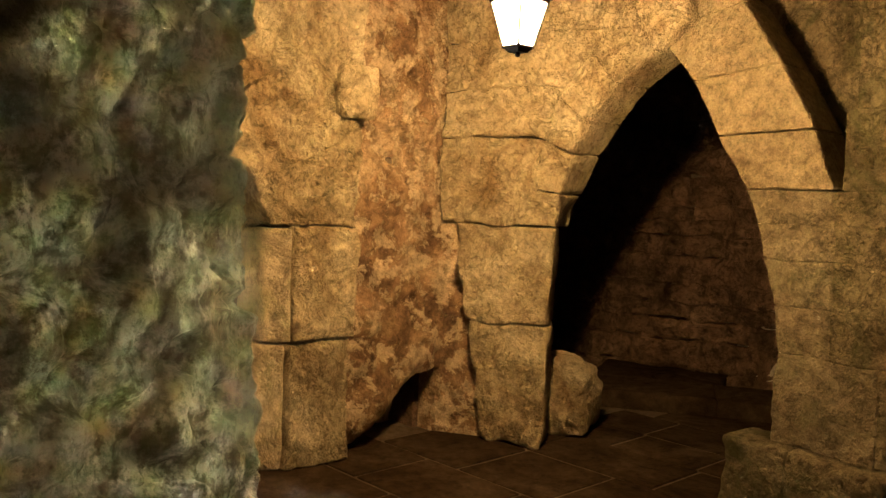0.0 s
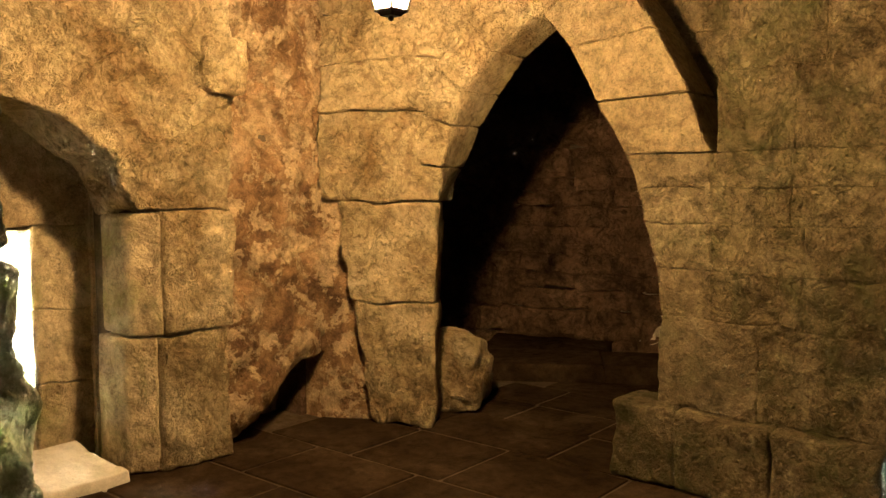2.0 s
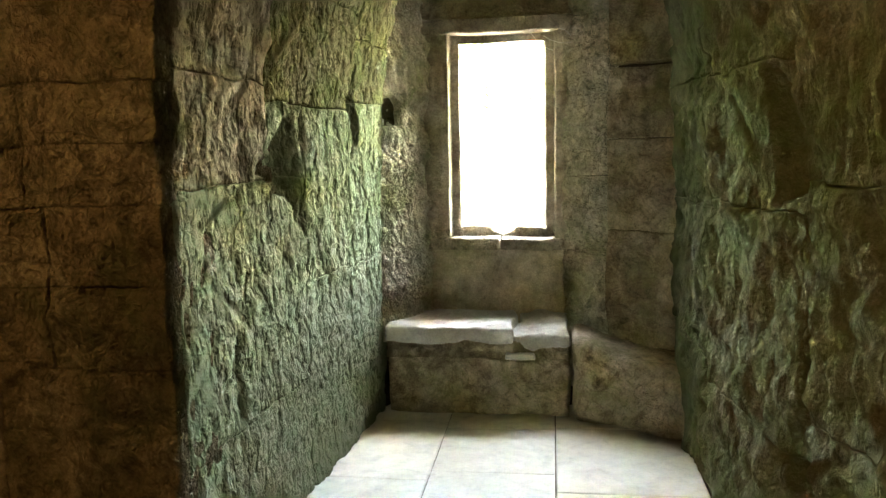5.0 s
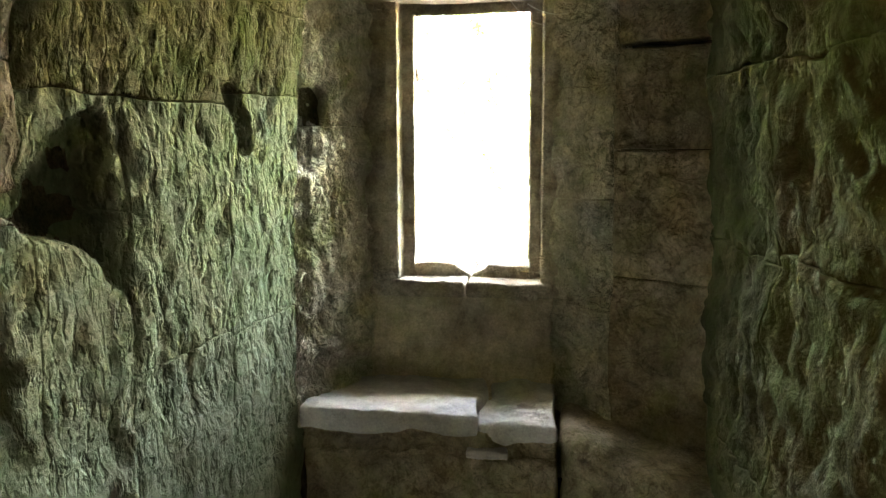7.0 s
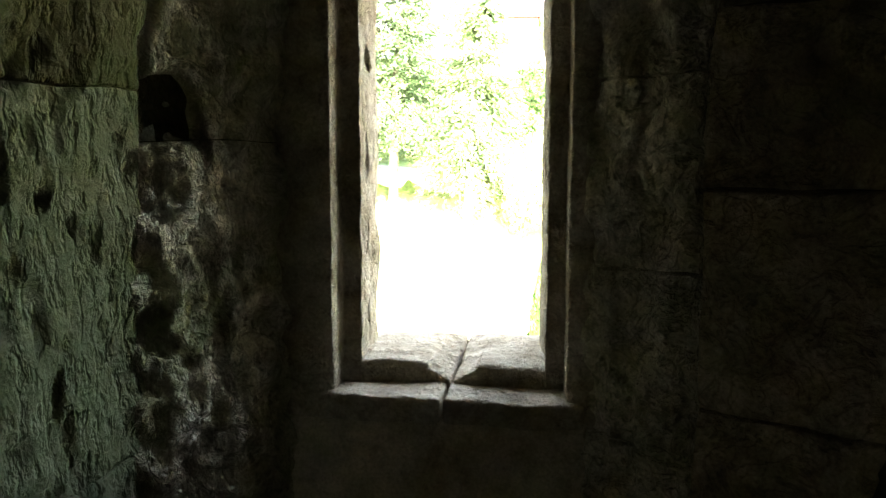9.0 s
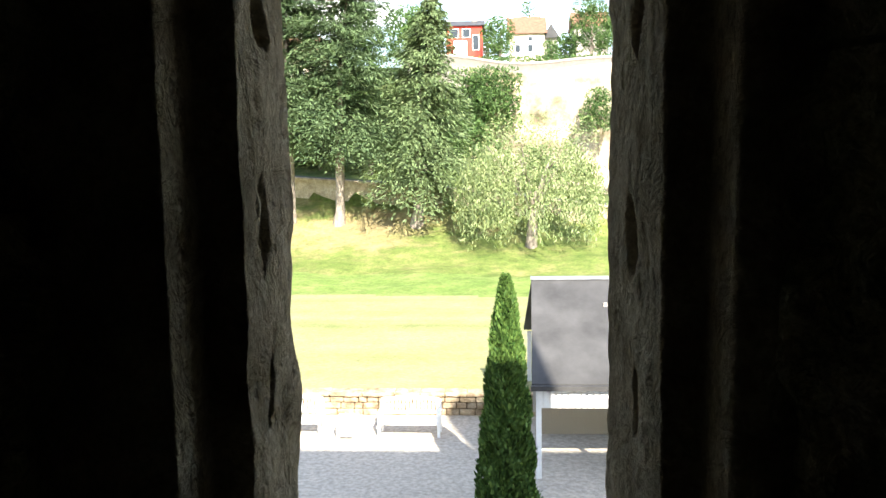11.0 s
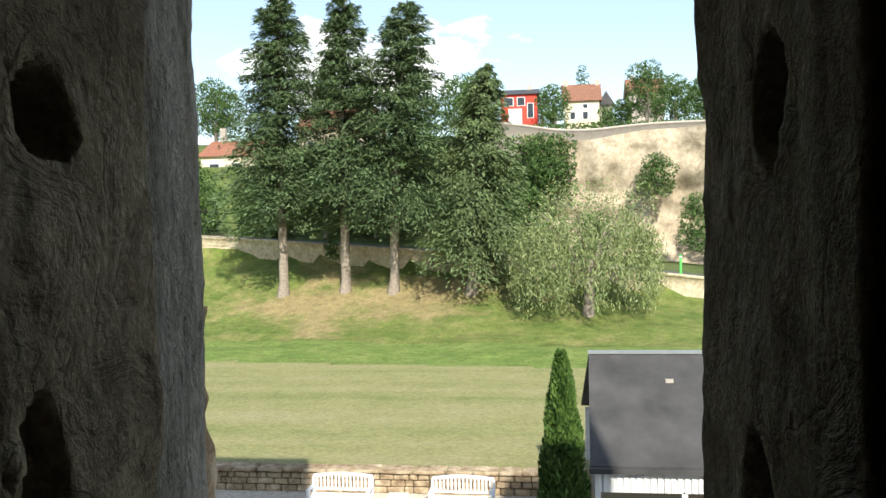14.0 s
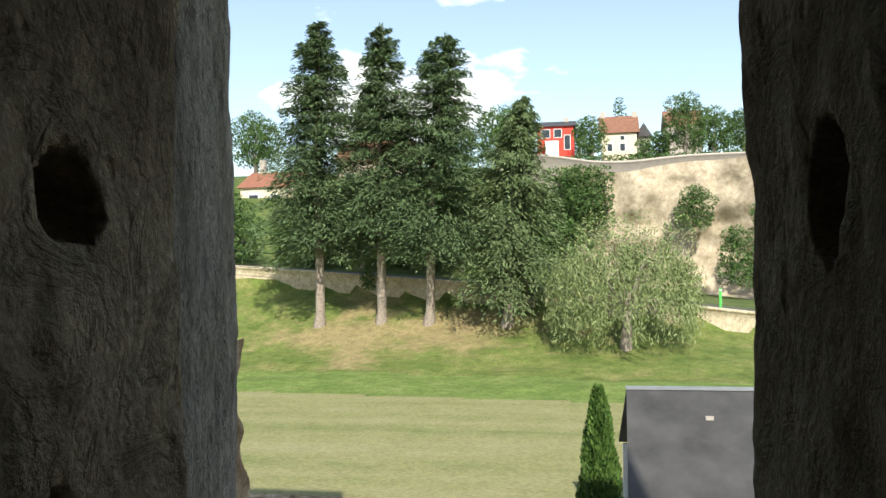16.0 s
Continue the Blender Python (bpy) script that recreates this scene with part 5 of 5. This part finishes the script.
def house(label, x0, x1, y0, y1, z0, eave, ridge, wall, roof, openings, chimneys=(), ridge_along_x=True):
    ob = thing("house", label, "house", group="hillside houses")
    prism("wall", [(x0, y0), (x1, y0), (x1, y1), (x0, y1)], z0 - 3, eave, wall, ob)
    o = 0.35
    xm, ym = (x0 + x1) / 2, (y0 + y1) / 2
    if ridge_along_x:
        v = [(x0 - o, y0 - o, eave), (x1 + o, y0 - o, eave), (x1 + o, y1 + o, eave), (x0 - o, y1 + o, eave), (x0 - o, ym, ridge), (x1 + o, ym, ridge)]
        f = [(0, 1, 5, 4), (2, 3, 4, 5), (0, 4, 3), (1, 2, 5), (3, 2, 1, 0)]
    else:
        v = [(x0 - o, y0 - o, eave), (x1 + o, y0 - o, eave), (x1 + o, y1 + o, eave), (x0 - o, y1 + o, eave), (xm, y0 - o, ridge), (xm, y1 + o, ridge)]
        f = [(0, 4, 5, 3), (1, 2, 5, 4), (0, 1, 4), (2, 3, 5), (3, 2, 1, 0)]
    mesh_object("roof", v, f, roof, ob, smooth=False)
    for ox, oz, w, h in openings:
        fr = box_part("window", ox - w / 2 - 0.08, ox + w / 2 + 0.08, y0 - 0.05, y0 + 0.02, oz - 0.08, oz + h + 0.08, WHITE, ob)
        box_part("pane", ox - w / 2, ox + w / 2, y0 - 0.09, y0 - 0.04, oz, oz + h, PANE, fr)
    for cx_, cy_, cz_ in chimneys:
        box_part("chimney", cx_ - 0.3, cx_ + 0.3, cy_ - 0.3, cy_ + 0.3, eave, cz_, GREYWALL, ob)
    return ob


rh = house("bright red rendered house with a flat dark roof", -6.6, -2.0, 108.5, 116, 13.0, 18.0, 19.2, RED, SLATE, ((-5.6, 16.6, 1.1, 1.0), (-4.0, 16.6, 0.9, 1.0), (-2.8, 15.0, 0.7, 1.8)), ((-3.0, 112, 19.6),))
box_part("bay", -5.6, -3.9, 107.2, 108.6, 12.5, 16.0, WHITE, rh, "white glazed bay")
house("cream house with a brown tiled roof", 1.6, 6.0, 109, 115, 13.4, 16.9, 19.5, CREAM, TILE, ((2.6, 14.6, 0.6, 0.9), (4.2, 14.6, 0.6, 0.9), (4.2, 16.0, 0.5, 0.5)), ((1.8, 112, 20.1), (5.9, 112, 20.0)))
house("small grey house beside the cream one", 6.1, 7.7, 110, 115, 13.4, 16.4, 18.2, GREYWALL, SLATE, ((6.9, 14.5, 0.6, 0.9),), ridge_along_x=False)
house("stone house with a steep roof behind trees", 10.4, 15.0, 116, 122, 14.0, 18.6, 21.0, GREYWALL, TILE, ((11.5, 16.5, 0.7, 1.0),), ((11.0, 119, 21.5),))
lh = house("old house with orange roofs and a wooden balcony", -37.0, -31.0, 84, 92, 5.0, 9.2, 11.2, CREAM, plain_mat("orange_roof_tile", (0.28, 0.125, 0.08), 0.25, 3, 0.8, 0.3), ((-35.5, 7.2, 1.0, 1.2), (-33.0, 7.2, 1.0, 1.2)), ((-36.0, 88, 12.6),))
box_part("balcony", -36.6, -32.0, 82.6, 84.0, 6.0, 6.2, BARK, lh)
for k in range(8):
    box_part("baluster", -36.5 + 0.62 * k, -36.38 + 0.62 * k, 82.6, 82.72, 6.2, 7.1, WHITE, lh)
house("pale house half hidden by spruces", -27.5, -19.5, 88, 95, 6.0, 12.0, 14.6, CREAM, TILE, ((-26, 9.4, 0.9, 1.3), (-23.5, 9.4, 0.9, 1.3), (-21, 9.4, 0.9, 1.3), (-24.8, 7.0, 0.9, 1.2)))

# cables over the road
for k, (z0, z1) in enumerate(((2.6, 0.6), (3.3, 1.2))):
    cu = bpy.data.curves.new("cable", "CURVE")
    cu.dimensions, cu.bevel_depth = "3D", 0.025
    sp = cu.splines.new("POLY")
    sp.points.add(20)
    for i, pt in enumerate(sp.points):
        t = i / 20
        pt.co = (-30 + 34 * t, 59.0 - 0.1 * k, z0 + (z1 - z0) * t - 1.4 * t * (1 - t), 1)
    cu.materials.append(IRON)
    tagged(new("cable", cu), "thin black overhead cable along the road", "cable", "road cables")

# green marker post by the road
POST = (8.61, 58.60, -1.18)
post = thing("marker_post", "slim bright green marker post beside the road", "post")
bm = bmesh.new()
box(bm, POST[0] - 0.09, POST[0] + 0.09, POST[1] - 0.05, POST[1] + 0.05, POST[2] - 1.1, POST[2] + 0.32, 0.03)
part("shaft", bm, plain_mat("bright_green_plastic", (0.10, 0.45, 0.10), 0.15, 6, 0.5, 0.1), post)
bm = bmesh.new()
box(bm, POST[0] - 0.092, POST[0] + 0.092, POST[1] - 0.053, POST[1] + 0.053, POST[2] + 0.12, POST[2] + 0.2, 0.01)
part("band", bm, WHITE, post, "white reflective band")

# ---- garden furniture and pavilion ----
bench = thing("garden_bench", "white painted slatted bench on the gravel by the wall", "bench", "white benches", at=(0, 0, 0))
BW = 1.58
for sx in (-1, 1):
    for fy in (0.0, 0.52):
        box_part("leg", sx * BW / 2 - 0.035, sx * BW / 2 + 0.035, fy - 0.035, fy + 0.035, 0.0, 0.62 if fy == 0 else 0.86, WHITE, bench, bevel=0.006)
    box_part("armrest", sx * BW / 2 - 0.045, sx * BW / 2 + 0.045, -0.06, 0.55, 0.61, 0.65, WHITE, bench, bevel=0.008)
for k in range(5):
    box_part("seat_slat", -BW / 2, BW / 2, 0.0 + 0.095 * k, 0.082 + 0.095 * k, 0.42, 0.445, WHITE, bench, bevel=0.004)
box_part("front_rail", -BW / 2, BW / 2, -0.02, 0.02, 0.35, 0.42, WHITE, bench)
box_part("lower_rail", -BW / 2, BW / 2, 0.52, 0.56, 0.50, 0.55, WHITE, bench)
for k in range(15):
    x = -BW / 2 + 0.09 + k * (BW - 0.18) / 14
    box_part("back_slat", x - 0.022, x + 0.022, 0.54, 0.56, 0.55, 0.84 + 0.06 * math.cos(x / BW * math.pi), WHITE, bench)
bm = bmesh.new()
pts = [(-BW / 2 + BW * i / 16, 0.84 + 0.06 * math.cos((i / 16 - 0.5) * math.pi)) for i in range(17)]
lo = [[bm.verts.new((x, yv, zv + dz)) for x, zv in pts] for yv, dz in ((0.525, 0), (0.525, 0.075), (0.575, 0.075), (0.575, 0))]
for i in range(16):
    for a in range(4):
        b = (a + 1) % 4
        bm.faces.new((lo[a][i], lo[a][i + 1], lo[b][i + 1], lo[b][i]))
part("top_rail", bm, WHITE, bench)
bench.matrix_basis = pose(-5.56, 20.25, GZ)
copy_thing(bench, pose(-2.38, 20.2, GZ, 0, 0, -1))
tb = thing("garden_table", "small white slatted side table between the benches", "table", at=(-4.02, 20.3, GZ))
for k in range(5):
    box_part("slat", -0.26 + 0.105 * k, -0.165 + 0.105 * k, -0.3, 0.3, 0.50, 0.525, WHITE, tb, bevel=0.004)
for sx in (-0.22, 0.22):
    for sy in (-0.26, 0.26):
        box_part("leg", sx - 0.03, sx + 0.03, sy - 0.03, sy + 0.03, 0, 0.5, WHITE, tb)
box_part("rail", -0.25, 0.25, -0.30, -0.27, 0.42, 0.50, WHITE, tb)
box_part("front_panel", -0.22, 0.22, -0.285, -0.27, 0.08, 0.42, WHITE, tb)

pav = thing("pavilion", "open white garden pavilion with a dark slate roof", "pavilion")
PX0, PX1, PY0, PY1, PE, PR = 0.74, 8.2, 17.4, 23.6, -3.50, -1.58
for nm, a, b in (("roof", (PY0, PE), (20.5, PR)), ("roof", (PY1, PE), (20.5, PR))):
    v = []
    for t in (0.0, -0.09):
        v += [(PX0, a[0], a[1] + t), (PX1, a[0], a[1] + t), (PX1, b[0], b[1] + t), (PX0 + 0.12, b[0], b[1] + t)]
    mesh_object(nm, v, [(0, 1, 2, 3), (7, 6, 5, 4), (0, 4, 5, 1), (1, 5, 6, 2), (2, 6, 7, 3), (3, 7, 4, 0)], SLATE, pav, smooth=False)
box_part("ridge_cap", PX0 + 0.1, PX1, 20.42, 20.58, PR - 0.02, PR + 0.05, plain_mat("zinc", (0.40, 0.43, 0.46), 0.1, 4, 0.4, 0.1, 0.6), pav)
box_part("gutter", PX0 - 0.02, PX1, PY0 - 0.12, PY0, PE - 0.14, PE - 0.03, SLATE, pav)
box_part("skylight", 2.60, 2.78, 19.58, 19.68, -2.19, -2.07, GREYWALL, pav)
box_part("beam", PX0 + 0.1, PX1, PY0 + 0.06, PY0 + 0.14, -4.08, -3.62, WHITE, pav)
for k in range(52):
    x = PX0 + 0.14 + 0.14 * k
    box_part("fascia_slat", x, x + 0.09, PY0 + 0.02, PY0 + 0.055, -4.06, -3.62, WHITE, pav)
for x in (0.90, 2.70, 4.55, 6.4, 8.0):
    box_part("post", x - 0.06, x + 0.06, PY0 + 0.06, PY0 + 0.18, GZ, -4.05, WHITE, pav, bevel=0.008)
    box_part("post", x - 0.06, x + 0.06, PY1 - 0.2, PY1 - 0.08, GZ, -3.6, WHITE, pav, bevel=0.008)
box_part("screen", PX0 + 0.2, PX1 - 0.1, 20.4, 20.46, GZ + 0.05, -4.75, REED, pav)
box_part("back_wall", PX0 + 0.2, PX1 - 0.1, 22.0, 22.05, LZ - 0.5, -3.7, GREYWALL, pav)

# ruined wall that juts out beside the window
ruin = thing("ruined_wall", "ragged sunlit stub of castle wall below the window", "wall", kind="structure")
yy, zz = np.meshgrid(np.linspace(1.5, 10.0, 90), np.linspace(GZ, 0.62, 70))
p = np.stack([-4.5 + 0 * yy, yy, zz], -1).reshape(-1, 3)
p[:, 0] += 0.10 * fbm(p, 1.6, 3)
p[:, 1] += 0.16 * fbm(p + 4, 2.2, 3) * (p[:, 1] > 9.5)
p[:, 2] += 0.12 * fbm(p + 8, 1.3, 3) * (p[:, 2] > 0.4)
sheet("face", p.reshape(*yy.shape, 3), WALLSTONE, ruin, flip=True)
prism("core", [(-5.6, 1.4), (-4.6, 1.4), (-4.6, 9.9), (-5.6, 9.9)], GZ - 0.2, 0.5, WALLSTONE, ruin)
